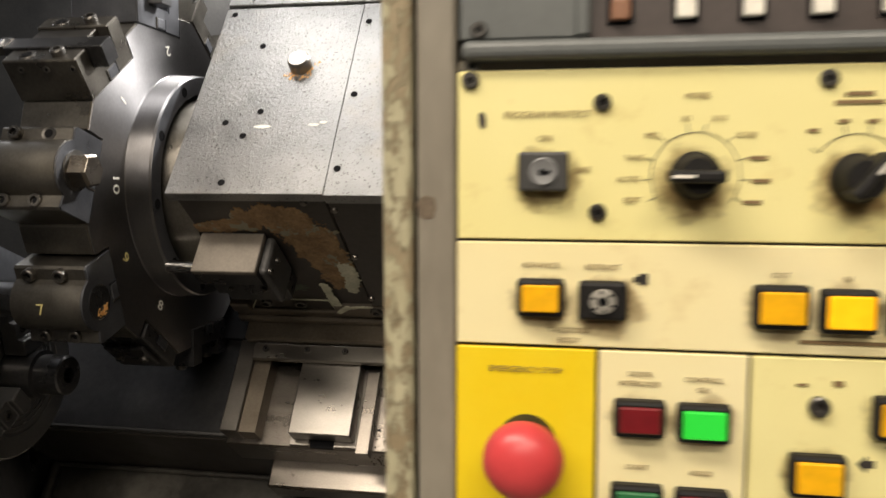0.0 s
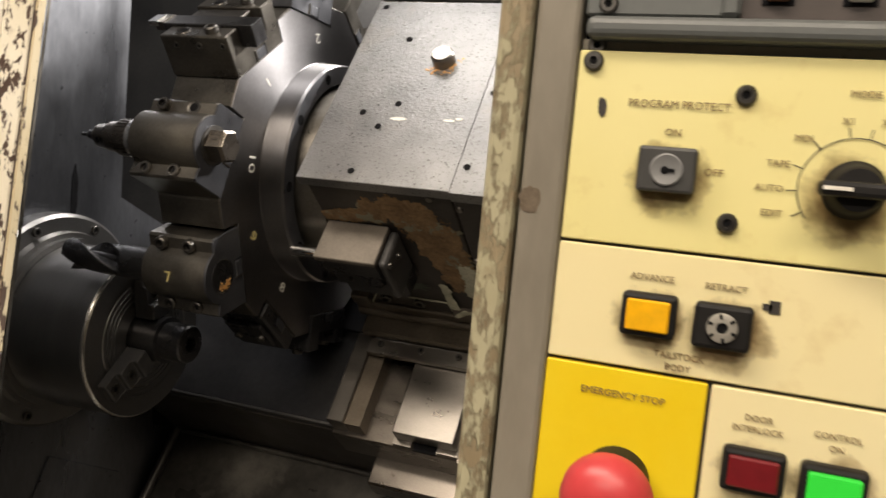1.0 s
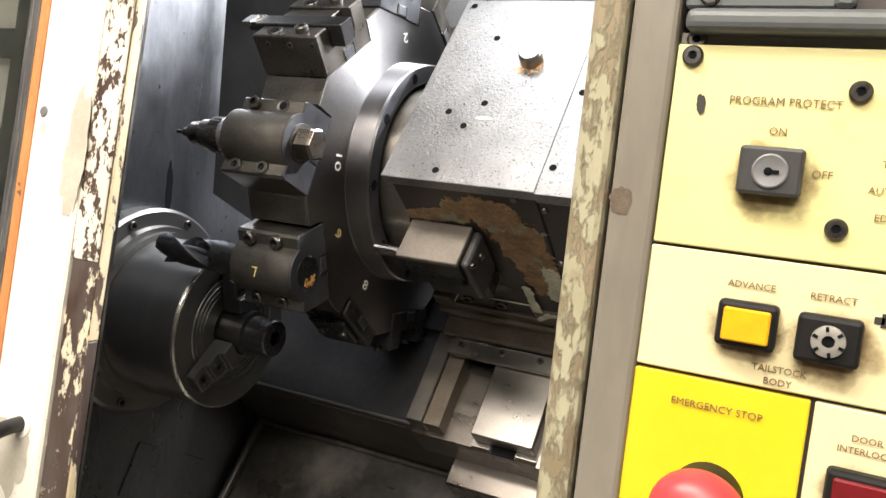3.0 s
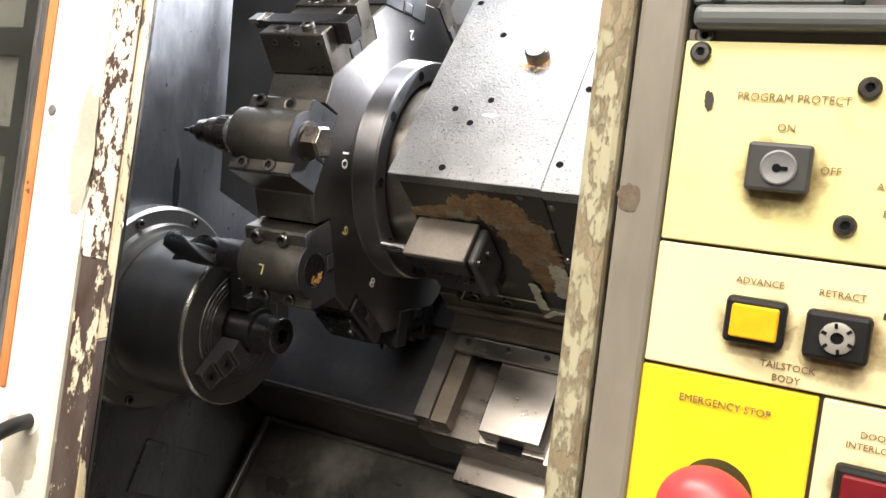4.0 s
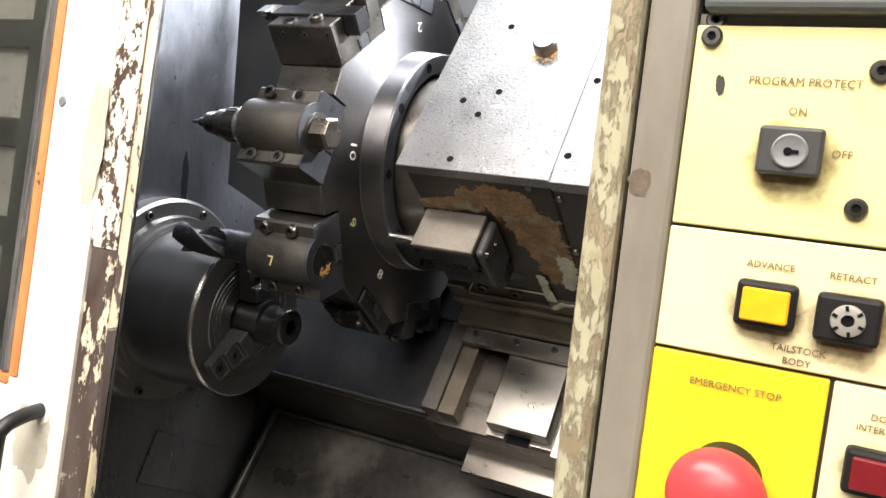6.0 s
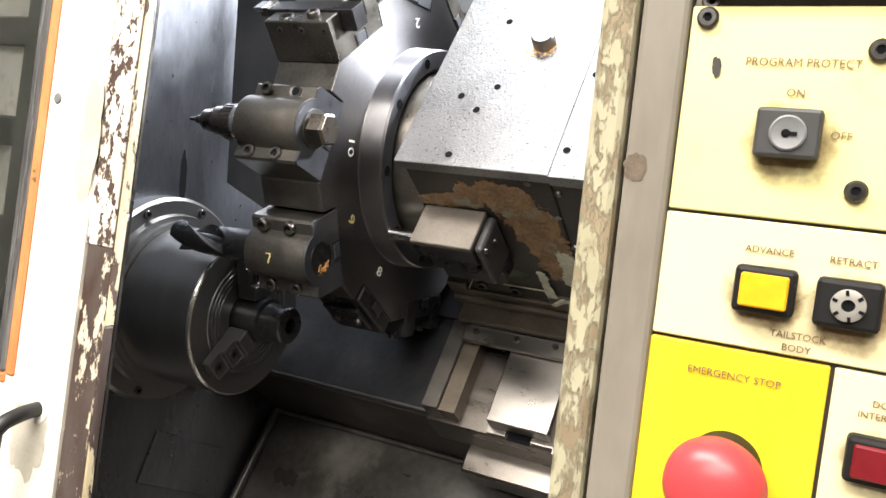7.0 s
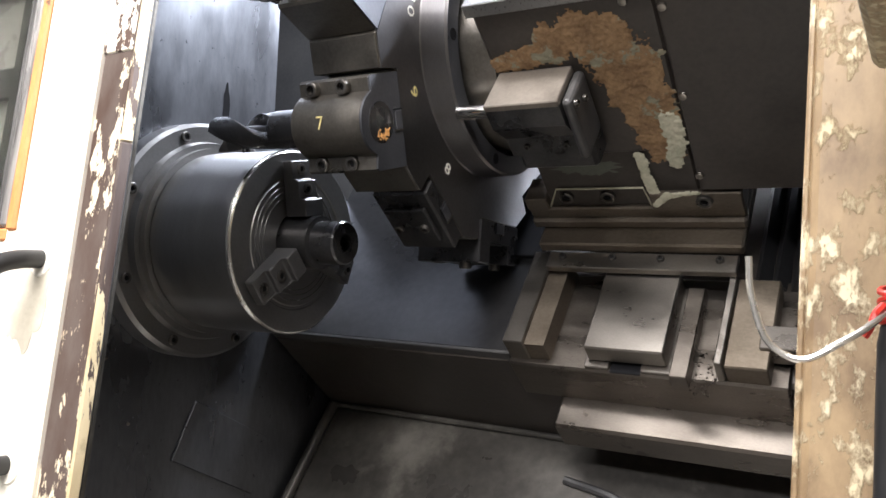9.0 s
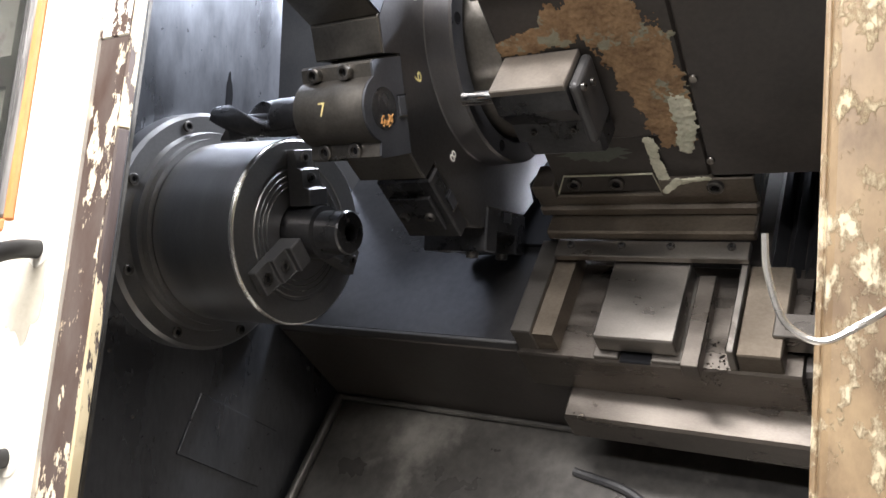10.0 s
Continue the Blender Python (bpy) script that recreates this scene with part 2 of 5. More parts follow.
ROOMW = surface("workshop_wall_paint", (0.52, 0.51, 0.48), (0.60, 0.59, 0.56), 0.7, 0.0, 1.5, 60, 0.1)
GRILLE = surface("dark_window_guard", (0.035, 0.035, 0.03), (0.09, 0.085, 0.075), 0.5, 0.3, 30, 200, 0.3)
BACKING = plain("dim_window_backing", (0.42, 0.39, 0.35), 0.3, vary=0.2, fine=12)


def panel_cream(name, low, high):
    """Old enamel, dirt collected in blotches of its own."""
    m, nt, bs = nodes_of(name)
    base = ramp(nt, noise_node(nt, 7.0, 3.0), [(0.3, low), (0.7, high)])
    dirt = ramp(nt, noise_node(nt, 42.0, 5.0, 0.6), [(0.60, (0,)), (0.85, (0.5,))])
    nt.links.new(mix(nt, dirt, base, (0.48, 0.30, 0.09)), bs.inputs["Base Color"])
    bs.inputs["Roughness"].default_value = 0.38
    return m


def grime_ring():
    """Brown hand dirt round the buttons, as a thin film with soft ragged edges."""
    m, nt, bs = nodes_of("brown_hand_grime")
    tc = nt.nodes.new("ShaderNodeTexCoord")
    sep = nt.nodes.new("ShaderNodeVectorMath")
    sep.operation = "LENGTH"
    mp = nt.nodes.new("ShaderNodeMapping")
    mp.inputs["Location"].default_value, mp.inputs["Scale"].default_value = (-1, 0, -1), (2, 0, 2)
    nt.links.new(tc.outputs["Generated"], mp.inputs[0])
    nt.links.new(mp.outputs[0], sep.inputs[0])
    n = noise_node(nt, 120.0, 5.0, 0.6)
    add = nt.nodes.new("ShaderNodeMath")
    add.operation = "MULTIPLY_ADD"
    add.inputs[1].default_value = 0.9
    nt.links.new(n, add.inputs[0])
    nt.links.new(sep.outputs["Value"], add.inputs[2])
    scl = nt.nodes.new("ShaderNodeMath")
    scl.operation = "MULTIPLY"
    scl.inputs[1].default_value = 0.5
    nt.links.new(add.outputs[0], scl.inputs[0])
    alpha = ramp(nt, scl.outputs[0], [(0.45, (0.66,)), (0.64, (0.0,))])
    bs.inputs["Base Color"].default_value = (0.19, 0.095, 0.026, 1)
    bs.inputs["Roughness"].default_value = 0.55
    nt.links.new(alpha, bs.inputs["Alpha"])
    return m


def glass():
    m, nt, bs = nodes_of("window_glass")
    bs.inputs["Base Color"].default_value = (0.85, 0.88, 0.86, 1)
    bs.inputs["Roughness"].default_value = 0.06
    bs.inputs["Transmission Weight"].default_value = 1.0
    return m


FLAKED = surface("flaked_undercoat", (0.42, 0.38, 0.30), (0.58, 0.54, 0.45), 0.6, 0.0, 30, 200, 0.2)
CREAM = panel_cream("yellow_cream_enamel", (0.76, 0.67, 0.285), (0.80, 0.72, 0.35))
PALE = panel_cream("pale_cream_enamel", (0.80, 0.69, 0.37), (0.84, 0.74, 0.44))
GRIME, GLASS = grime_ring(), glass()


# ---- mesh helpers ----
def part(name, bm, material, parent=None, label="", smooth=False):
    me = bpy.data.meshes.new(name)
    bmesh.ops.recalc_face_normals(bm, faces=bm.faces[:])
    bm.to_mesh(me)
    bm.free()
    me.materials.append(material)
    if smooth:
        for p in me.polygons:
            p.use_smooth = True
        me.set_sharp_from_angle(angle=radians(32))
    ob = new(name, me)
    if parent:
        ob.parent = parent
        chain = parent
        m = Matrix()
        while chain:
            m = chain.matrix_basis.inverted() if chain.parent is None else m
            chain = chain.parent
        ob.matrix_parent_inverse = m if parent.parent is None else Matrix()
    if label:
        ob["label"] = label
    return ob


def thing(name, place, label, category, group="", kind=""):
    ob = new(name)
    ob.empty_display_size = 0.02
    ob.matrix_basis = Matrix.Translation(place)
    return tagged(ob, label, category, group, kind)


def box(bm, lo, hi, m=Matrix(), bevel=0.0, segments=1):
    vs = [bm.verts.new(m @ Vector((x, y, z))) for x in (lo[0], hi[0]) for y in (lo[1], hi[1]) for z in (lo[2], hi[2])]
    fs = [bm.faces.new([vs[i] for i in q]) for q in ((0, 1, 3, 2), (4, 6, 7, 5), (0, 4, 5, 1), (2, 3, 7, 6), (0, 2, 6, 4), (1, 5, 7, 3))]
    if bevel:
        es = list({e for f in fs for e in f.edges})
        bmesh.ops.bevel(bm, geom=es, offset=bevel, segments=segments, affect="EDGES", profile=0.5)
    return bm


def boxed(lo, hi, m=Matrix(), bevel=0.0, segments=1):
    return box(bmesh.new(), lo, hi, m, bevel, segments)


def prism(bm, pts, x0, x1, m=Matrix()):
    """A polygon in the plane of the 2nd and 3rd axis, drawn out along the first."""
    a = [bm.verts.new(m @ Vector((x0, p[0], p[1]))) for p in pts]
    b = [bm.verts.new(m @ Vector((x1, p[0], p[1]))) for p in pts]
    n = len(pts)
    bm.faces.new(a)
    bm.faces.new(b[::-1])
    for i in range(n):
        bm.faces.new((a[i], b[i], b[(i + 1) % n], a[(i + 1) % n]))
    return bm


def lathe(bm, prof, m=Matrix(), seg=48, turn=0.0):
    """A profile of (along, radius) turned round the first axis."""
    rings = []
    for x, r in prof:
        if r < 1e-6:
            rings.append([bm.verts.new(m @ Vector((x, 0, 0)))])
        else:
            rings.append([bm.verts.new(m @ Vector((x, r * math.cos(turn + 2 * math.pi * k / seg), r * math.sin(turn + 2 * math.pi * k / seg)))) for k in range(seg)])
    for a, b in zip(rings, rings[1:]):
        for k in range(seg):
            q = [a[k % len(a)], a[(k + 1) % len(a)], b[(k + 1) % len(b)], b[k % len(b)]]
            q = list(dict.fromkeys(q))
            if len(q) > 2:
                bm.faces.new(q)
    return bm


def tube(bm, pts, r, seg=12):
    """A round bar along points, capped."""
    pts = [Vector(p) for p in pts]
    rings = []
    ref = Vector((0.31, 0.2, 0.93)).normalized()
    for i, p in enumerate(pts):
        d = (pts[min(i + 1, len(pts) - 1)] - pts[max(i - 1, 0)]).normalized()
        a = d.cross(ref).normalized()
        b = d.cross(a)
        rings.append([bm.verts.new(p + r * (math.cos(2 * math.pi * k / seg) * a + math.sin(2 * math.pi * k / seg) * b)) for k in range(seg)])
    for a, b in zip(rings, rings[1:]):
        for k in range(seg):
            bm.faces.new((a[k], a[(k + 1) % seg], b[(k + 1) % seg], b[k]))
    bm.faces.new(rings[0])
    bm.faces.new(rings[-1][::-1])
    return bm


def smoothed(pts, n=8):
    """Catmull-Rom through the points."""
    P = [Vector(p) for p in pts]
    P = [2 * P[0] - P[1], *P, 2 * P[-1] - P[-2]]
    out = []
    for i in range(1, len(P) - 2):
        for k in range(n):
            t = k / n
            a, b, c, d = P[i - 1:i + 3]
            out.append(0.5 * (2 * b + (c - a) * t + (2 * a - 5 * b + 4 * c - d) * t * t + (3 * b - a - 3 * c + d) * t ** 3))
    return out + [P[-2]]


def frame_to(place, axis, up=(0, 0, 1)):
    """A pose whose first axis points along axis."""
    x = Vector(axis).normalized()
    y = Vector(up).cross(x)
    y = y.normalized() if y.length > 1e-4 else Vector((0, 1, 0))
    z = x.cross(y)
    return Matrix.Translation(place) @ Matrix((x, y, z)).transposed().to_4x4()


def cap_screw(parent, place, axis, r=0.006, h=0.006, material=None):
    """A socket head cap screw whose head stands off a face, with a dark hexagon socket."""
    m = frame_to(place, axis)
    head = part("cap_screw", lathe(bmesh.new(), [(-0.001, r), (h * 0.8, r), (h, r * 0.86), (h, r * 0.56), (h * 0.4, r * 0.52), (h * 0.4, 0)], m, 20), material or BLACK_OXIDE, parent, "", True)
    part("hex_socket", lathe(bmesh.new(), [(h * 0.42, r * 0.5), (h * 0.46, 0)], m, 6), HOLE, head if parent.parent is None else parent)
    return head


def hole(parent, place, axis, r=0.004, rim=None):
    """A drilled hole shown as a counterbore ring round a dark bottom, 0.4 mm proud."""
    m = frame_to(place, axis)
    part("drilled_hole", lathe(bmesh.new(), [(0.0002, r * 1.25), (0.0007, r * 1.15), (0.0004, r * 0.95), (0.00045, 0)], m, 16), HOLE, parent)


def lettering(body, size, m, material, parent, name="lettering", label=""):
    """Words in the built-in font, as a thin mesh; local x runs along the line, local y up."""
    cu = bpy.data.curves.new(name, "FONT")
    cu.body, cu.size, cu.align_x, cu.align_y, cu.extrude = body, size, "CENTER", "CENTER", 0.0001
    cu.resolution_u = 2
    tmp = bpy.data.objects.new(name, cu)
    me = bpy.data.meshes.new_from_object(tmp)
    bpy.data.objects.remove(tmp)
    me.transform(m)
    me.materials.append(material)
    ob = new(name, me)
    ob.parent = parent
    ob.matrix_parent_inverse = parent.matrix_basis.inverted() if parent.parent is None else Matrix()
    return ob


# ---- slanted frame of the bed: x along the spindle, u up the slope, w off the slope ----
CU, SU = math.cos(radians(52)), math.sin(radians(52))
SLANT = Matrix(((1, 0, 0, 0), (0, CU, -SU, 0.765), (0, SU, CU, 1.39), (0, 0, 0, 1)))
U_DIR, W_DIR = Vector((0, CU, SU)), Vector((0, -SU, CU))


def sl(x, u, w):
    return SLANT @ Vector((x, u, w))


# slanted front plane of doors and jamb
LEAN = 0.105
FRONT = Matrix(((1, 0, 0, 0), (0, 1, LEAN, 0.52), (0, 0, 1, 1.2), (0, 0, 0, 1)))


# ---- structure: room and enclosure ----
def structure(name, bm, material, label, category, smooth=False):
    ob = part(name, bm, material, None, "", smooth)
    return tagged(ob, label, category, "", "structure")


structure("floor", boxed((-5, -5, -0.1), (5, 5, 0)), CONCRETE, "grey concrete workshop floor", "floor")
structure("ceiling", boxed((-5, -5, 3.6), (5, 5, 3.7)), ROOMW, "pale painted workshop ceiling", "ceiling")
structure("wall_south", boxed((-5, -5.1, 0), (5, -5, 3.6)), ROOMW, "pale painted workshop wall", "wall")
structure("wall_north", boxed((-5, 5, 0), (5, 5.1, 3.6)), ROOMW, "pale painted workshop wall", "wall")
structure("wall_west", boxed((-5.1, -5, 0), (-5, 5, 3.6)), ROOMW, "pale painted workshop wall", "wall")
structure("wall_east", boxed((5, -5, 0), (5.1, 5, 3.6)), ROOMW, "pale painted workshop wall", "wall")


def enclosure():
    e = thing("machine_enclosure", (0, 0.9, 0), "dark oily sheet-metal interior of a lathe enclosure", "machine")
    bm = prism(bmesh.new(), [(0.56, 0.5), (1.30, 0.5), (1.30, 1.16), (0.93, 1.33), (0.93, 2.02), (0.56, 2.02)], -0.90, -0.775)
    w = part("headstock_wall", bm, WALLP, e, "blue-grey painted headstock wall with chips and coolant streaks")
    part("back_wall", boxed((-1.3, 1.30, 0.5), (0.75, 1.33, 2.05)), BLACKP, e, "black oily back sheet")
    part("side_wall", boxed((-1.33, 0.56, 0.5), (-1.30, 1.33, 2.05)), BLACKP, e)
    part("end_wall", boxed((0.72, 0.56, 0.5), (0.75, 1.30, 2.05)), BLACKP, e)
    part("roof_sheet", boxed((-1.33, 0.62, 2.05), (0.75, 1.33, 2.08)), BLACKP, e)
    part("bed_casting", boxed((-0.774, -0.145, -0.62), (0.70, 0.25, -0.345), SLANT, 0.004), BODYP, e, "black oily bed casting")
    # inspection plate with dark outline on the wall below the chuck
    m = Matrix.Translation((-0.775, 0.872, 0.930)) @ Matrix.Rotation(radians(-26), 4, "X")
    part("cover_plate", boxed((-0.001, -0.072, -0.036), (0.0025, 0.072, 0.036), m, 0.001), WALLP, e)
    bm = bmesh.new()
    ring = []
    for q in range(40):
        a = 2 * math.pi * q / 40
        r = 1 + 0.3 * noise.noise(Vector((2 * math.cos(a), 2 * math.sin(a), 3.3)))
        ring.append(bm.verts.new((-0.7746, 0.846 + 0.006 * r * math.cos(a), 1.335 + 0.036 * r * math.sin(a))))
    bm.faces.new(ring)
    part("oil_streak", bm, HOLE, e, "dark oil streak")
    for y, z in ((0.732, 0.978), (0.807, 0.955), (0.915, 0.900), (0.70, 1.05)):
        part("wall_rivet", lathe(bmesh.new(), [(-0.775, 0.0022), (-0.7735, 0.0018), (-0.773, 0)], Matrix.Translation((0, y, z)), 10), STEEL, e)
    return e


enclosure()


def chip_pan():
    p = thing("chip_pan", (-0.2, 0.9, 0.8), "oily dark steel chip pan sloping towards the operator", "chip pan")
    part("tray", boxed((-0.760, -0.62, -0.515), (0.70, -0.150, -0.505), SLANT, 0.002), PANM, p, "oil-stained grey sheet")
    part("rolled_edge", tube(bmesh.new(), [sl(-0.764, -0.62, -0.500), sl(-0.764, -0.4, -0.500), sl(-0.764, -0.149, -0.500)], 0.007, 12), PANM, p, "", True)
    part("back_edge", tube(bmesh.new(), [sl(-0.764, -0.149, -0.500), sl(-0.4, -0.149, -0.502), sl(0.70, -0.149, -0.502)], 0.004, 10), PANM, p, "", True)
    part("dark_curve", tube(bmesh.new(), smoothed([sl(-0.40, -0.20, -0.503), sl(-0.33, -0.215, -0.501), sl(-0.29, -0.25, -0.500), sl(-0.27, -0.33, -0.500), sl(-0.27, -0.45, -0.500)]), 0.005, 8), BLACKP, p, "dark curved strip", True)
    return p


chip_pan()


# ---- machine parts ----
def chuck():
    cy, cz = 0.809, 1.179
    m = Matrix.Translation((0, cy, cz))
    c = thing("lathe_chuck", (-0.70, cy, cz), "dark oily three-jaw lathe chuck on the headstock spindle", "chuck")
    fl = part("spindle_flange", lathe(bmesh.new(), [(-0.776, 0.133), (-0.752, 0.133), (-0.748, 0.129), (-0.748, 0.112), (-0.740, 0.110), (-0.740, 0.104), (-0.732, 0.104), (-0.732, 0.06)], m, 96), CHUCK, c, "blue-grey spindle nose flange", True)
    for k in range(8):
        a = radians(157 + 45 * k)
        cap_screw(c, (-0.748, cy + 0.1205 * math.cos(a), cz + 0.1205 * math.sin(a)), (1, 0, 0), 0.0058, 0.003)
    part("chuck_body", lathe(bmesh.new(), [(-0.733, 0.093), (-0.731, 0.0975), (-0.700, 0.0985), (-0.698, 0.0975), (-0.6235, 0.0975), (-0.6195, 0.0945), (-0.6195, 0.072), (-0.6205, 0.071), (-0.6205, 0.068), (-0.6195, 0.067), (-0.6195, 0.032), (-0.6215, 0.031), (-0.660, 0.030), (-0.660, 0)], m, 128), CHUCK, c, "", True)
    part("bright_rim", lathe(bmesh.new(), [(-0.6226, 0.0977), (-0.6215, 0.0974), (-0.6199, 0.0958), (-0.6194, 0.0950)], m, 128), CHUCK_EDGE, c, "bright worn front edge", True)
    for k in range(3):
        r = Matrix.Translation((0, cy, cz)) @ Matrix.Rotation(radians(100 + 120 * k), 4, "X")
        bm = bmesh.new()
        prism(bm, [(0.028, -0.619), (0.086, -0.619), (0.086, -0.607), (0.066, -0.607), (0.066, -0.600), (0.046, -0.600), (0.046, -0.592), (0.028, -0.592)], -0.0145, 0.0145, r @ Matrix(((0, 0, 1, 0), (0, 1, 0, 0), (1, 0, 0, 0), (0, 0, 0, 1))))
        bmesh.ops.bevel(bm, geom=bm.edges[:], offset=0.0012, segments=1, affect="EDGES")
        j = part("jaw", bm, BLACKP, c, "stepped soft jaw")
        for rr, xx in ((0.056, -0.600), (0.077, -0.607)):
            p = r @ Vector((xx, rr, 0))
            cap_screw(c, p, (1, 0, 0), 0.0062, 0.002)
    for rr in (0.050, 0.0555, 0.061):
        part("face_groove", lathe(bmesh.new(), [(-0.6196, rr), (-0.6189, rr + 0.0003), (-0.6189, rr + 0.0009), (-0.6196, rr + 0.0012)], m, 96), CHUCK_EDGE, c, "", True)
    return c


chuck()


def bar_stock():
    w = thing("workpiece", (-0.58, 0.809, 1.179), "short turned steel workpiece gripped in the chuck jaws", "workpiece")
    part("shank", lathe(bmesh.new(), [(-0.655, 0), (-0.655, 0.0275), (-0.585, 0.0275), (-0.584, 0.0225), (-0.556, 0.0225), (-0.554, 0.021), (-0.554, 0.009), (-0.575, 0.009), (-0.575, 0)], Matrix.Translation((0, 0.809, 1.179)), 48), DARK, w, "", True)
    return w


bar_stock()

TY, TZ = 0.911, 1.389  # the turret's axis
SEAT = 0.1750  # height of the ten holder seats over the axis
RC = 0.2090  # bar holders' axis, from the turret's


def station(deg):
    """x along the spindle, r square off a holder seat, s along the seat from its middle."""
    a = radians(deg)
    m = Matrix(((1, 0, 0, 0), (0, math.cos(a), -math.sin(a), TY), (0, math.sin(a), math.cos(a), TZ), (0, 0, 0, 1)))
    return m @ Matrix.Translation((0, 0, 0.053))


def turret():
    t = thing("tool_turret", (-0.47, TY, TZ), "dark steel ten-station turret disc with stamped station numbers", "turret")
    m = Matrix.Translation((0, TY, TZ))
    # saw-toothed disc: ten flat seats with a worn land between each two
    out = []
    for k in range(10):
        n = 160 + 36 * k
        for r, a in ((SEAT / math.cos(radians(2.5)), n + 2.5), (SEAT / math.cos(radians(29.3)), n + 29.3), (0.1985, n + 38.0)):
            out.append((r * math.cos(radians(a)), r * math.sin(radians(a))))
    bm = prism(bmesh.new(), out, -0.533, -0.4585, m)
    bmesh.ops.bevel(bm, geom=bm.edges[:], offset=0.0009, segments=1, affect="EDGES")
    part("disc", bm, HOLDER, t, "saw-toothed steel disc with worn lands")
    out = [(0.994 * y, 0.994 * z) for y, z in out]
    part("disc_face", prism(bmesh.new(), out, -0.4586, -0.4571, m), DISC, t, "blue-grey turned disc face")
    part("boss", lathe(bmesh.new(), [(-0.4575, 0.1322), (-0.4560, 0.1310), (-0.4310, 0.1300), (-0.4292, 0.1283), (-0.4285, 0.1283)], m, 160), DISC, t, "turned boss", True)
    part("bolt_ring", lathe(bmesh.new(), [(-0.4286, 0.1283), (-0.4283, 0.1276), (-0.4283, 0.1094), (-0.4290, 0.1086), (-0.4470, 0.1086), (-0.4470, 0.05)], m, 160), ENDFACE, t, "dark blue-grey ring with a bolt circle", True)
    part("neck", lathe(bmesh.new(), [(-0.4468, 0.1035), (-0.4280, 0.1030), (-0.4150, 0.1010), (-0.398, 0.0985), (-0.398, 0.04)], m, 96), HOLDER, t, "worn cast neck", True)
    for q in range(10):
        a = radians(187.0 - 36 * q)
        p = Vector((-0.4283, TY + 0.1187 * math.cos(a), TZ + 0.1187 * math.sin(a)))
        hole(t, p, Vector((1, 0, 0)), 0.0046)
    for n, deg, r in (("10", 177.0, 0.1475), ("9", 207.5, 0.153), ("8", 242.5, 0.150), ("1", 143.5, 0.158), ("2", 101.0, 0.160)):
        a = radians(deg)
        e, down = Vector((0, math.cos(a), math.sin(a))), Vector((0, -math.sin(a), math.cos(a)))
        x = Vector((1, 0, 0))
        mm = Matrix((down, x.cross(down), x)).transposed().to_4x4()
        lettering(n, 0.0200, Matrix.Translation(Vector((-0.4568, TY, TZ)) + r * e) @ mm @ Matrix.Diagonal((1.15, 0.8, 1, 1)), MARKP if n == "9" else MARKW, t, "station_number", "")
    return t


turret()


def seat_key(parent, b):
    """A small square key at a holder's foot, outlined by its worn slot, one edge dark and the other bright."""
    bm = boxed((-0.4562, SEAT + 0.002, -0.0085), (-0.4545, SEAT + 0.0125, 0.0085), b, 0.0005)
    part("location_key", bm, ENDFACE, parent)
    for s in (-0.0093, 0.0093):
        part("key_slot", boxed((-0.4562, SEAT + 0.001, s - 0.0007), (-0.4548, SEAT + 0.0135, s + 0.0007), b), HOLE if s < 0 else STEEL, parent)


def empty_bore(parent, place, axis, r):
    """A counterbored hole whose screw is missing: rim, well and dark bottom."""
    f = frame_to(place, axis)
    part("counterbore", lathe(bmesh.new(), [(0.0, r * 1.14), (0.0008, r * 1.06), (0.0006, r * 0.98), (0.0003, r * 0.60)], f, 24), BLACK_OXIDE, parent, "empty counterbore", True)
    part("bore_bottom", lathe(bmesh.new(), [(0.0009, r * 0.66), (0.0010, 0)], f, 20), HOLE, parent)


def bar_holder(deg, label, hexed):
    """A boring-bar holder: one block with two shoulders and a round back, held by four screws."""
    b = station(deg)
    h = thing("boring_bar_holder", b @ Vector((-0.49, SEAT, 0)), label, "tool holder", "tool holders on the turret")
    up = b.to_3x3() @ Vector((0, 1, 0))
    sec = [(SEAT + 0.0005, -0.0430), (0.2165, -0.0415), (0.2190, -0.0390), (0.2190, -0.0278)]
    sec += [(RC + 0.0292 * math.cos(radians(a)), 0.0292 * math.sin(radians(a))) for a in range(-66, 67, 6)]
    sec += [(0.2190, 0.0278), (0.2215, 0.0395), (0.2190, 0.0418), (SEAT + 0.0005, 0.0430)]
    bm = prism(bmesh.new(), sec, -0.5335, -0.4582, b)
    part("body", bm, HOLDER, h, "worn brown-grey steel body", True)
    inner = [(SEAT + 0.0008, -0.0424)] + [((r - SEAT) * 0.99 + SEAT, s * 0.988) for r, s in sec[1:-1]] + [(SEAT + 0.0008, 0.0424)]
    part("end_face", prism(bmesh.new(), inner, -0.4584, -0.4560, b), ENDFACE, h, "grey-blue machined end face")
    seat_key(h, b)
    for s in (-0.0335, 0.0335):
        for x in (-0.5165, -0.4830):
            p = b @ Vector((x, 0.2190, s))
            if hexed and s < 0 and x > -0.5:
                empty_bore(h, p, up, 0.0066)
            else:
                cap_screw(h, p, up, 0.0068, 0.0068 if s < 0 else 0.005)
    return h, b


h10, b10 = bar_holder(160, "worn steel boring-bar holder with a hex bolt and small drill chuck", True)
c10 = b10 @ Matrix.Translation((0, RC, 0))
part("hex_bolt", lathe(bmesh.new(), [(-0.4565, 0.0172), (-0.4395, 0.0172), (-0.4372, 0.0150), (-0.4365, 0.0146), (-0.4365, 0)], c10, 6, radians(24)), WORN, h10, "worn steel hex bolt head")
part("bolt_washer", lathe(bmesh.new(), [(-0.4565, 0.0195), (-0.4540, 0.0195), (-0.4535, 0.015)], c10, 32), BLACK_OXIDE, h10, "", True)

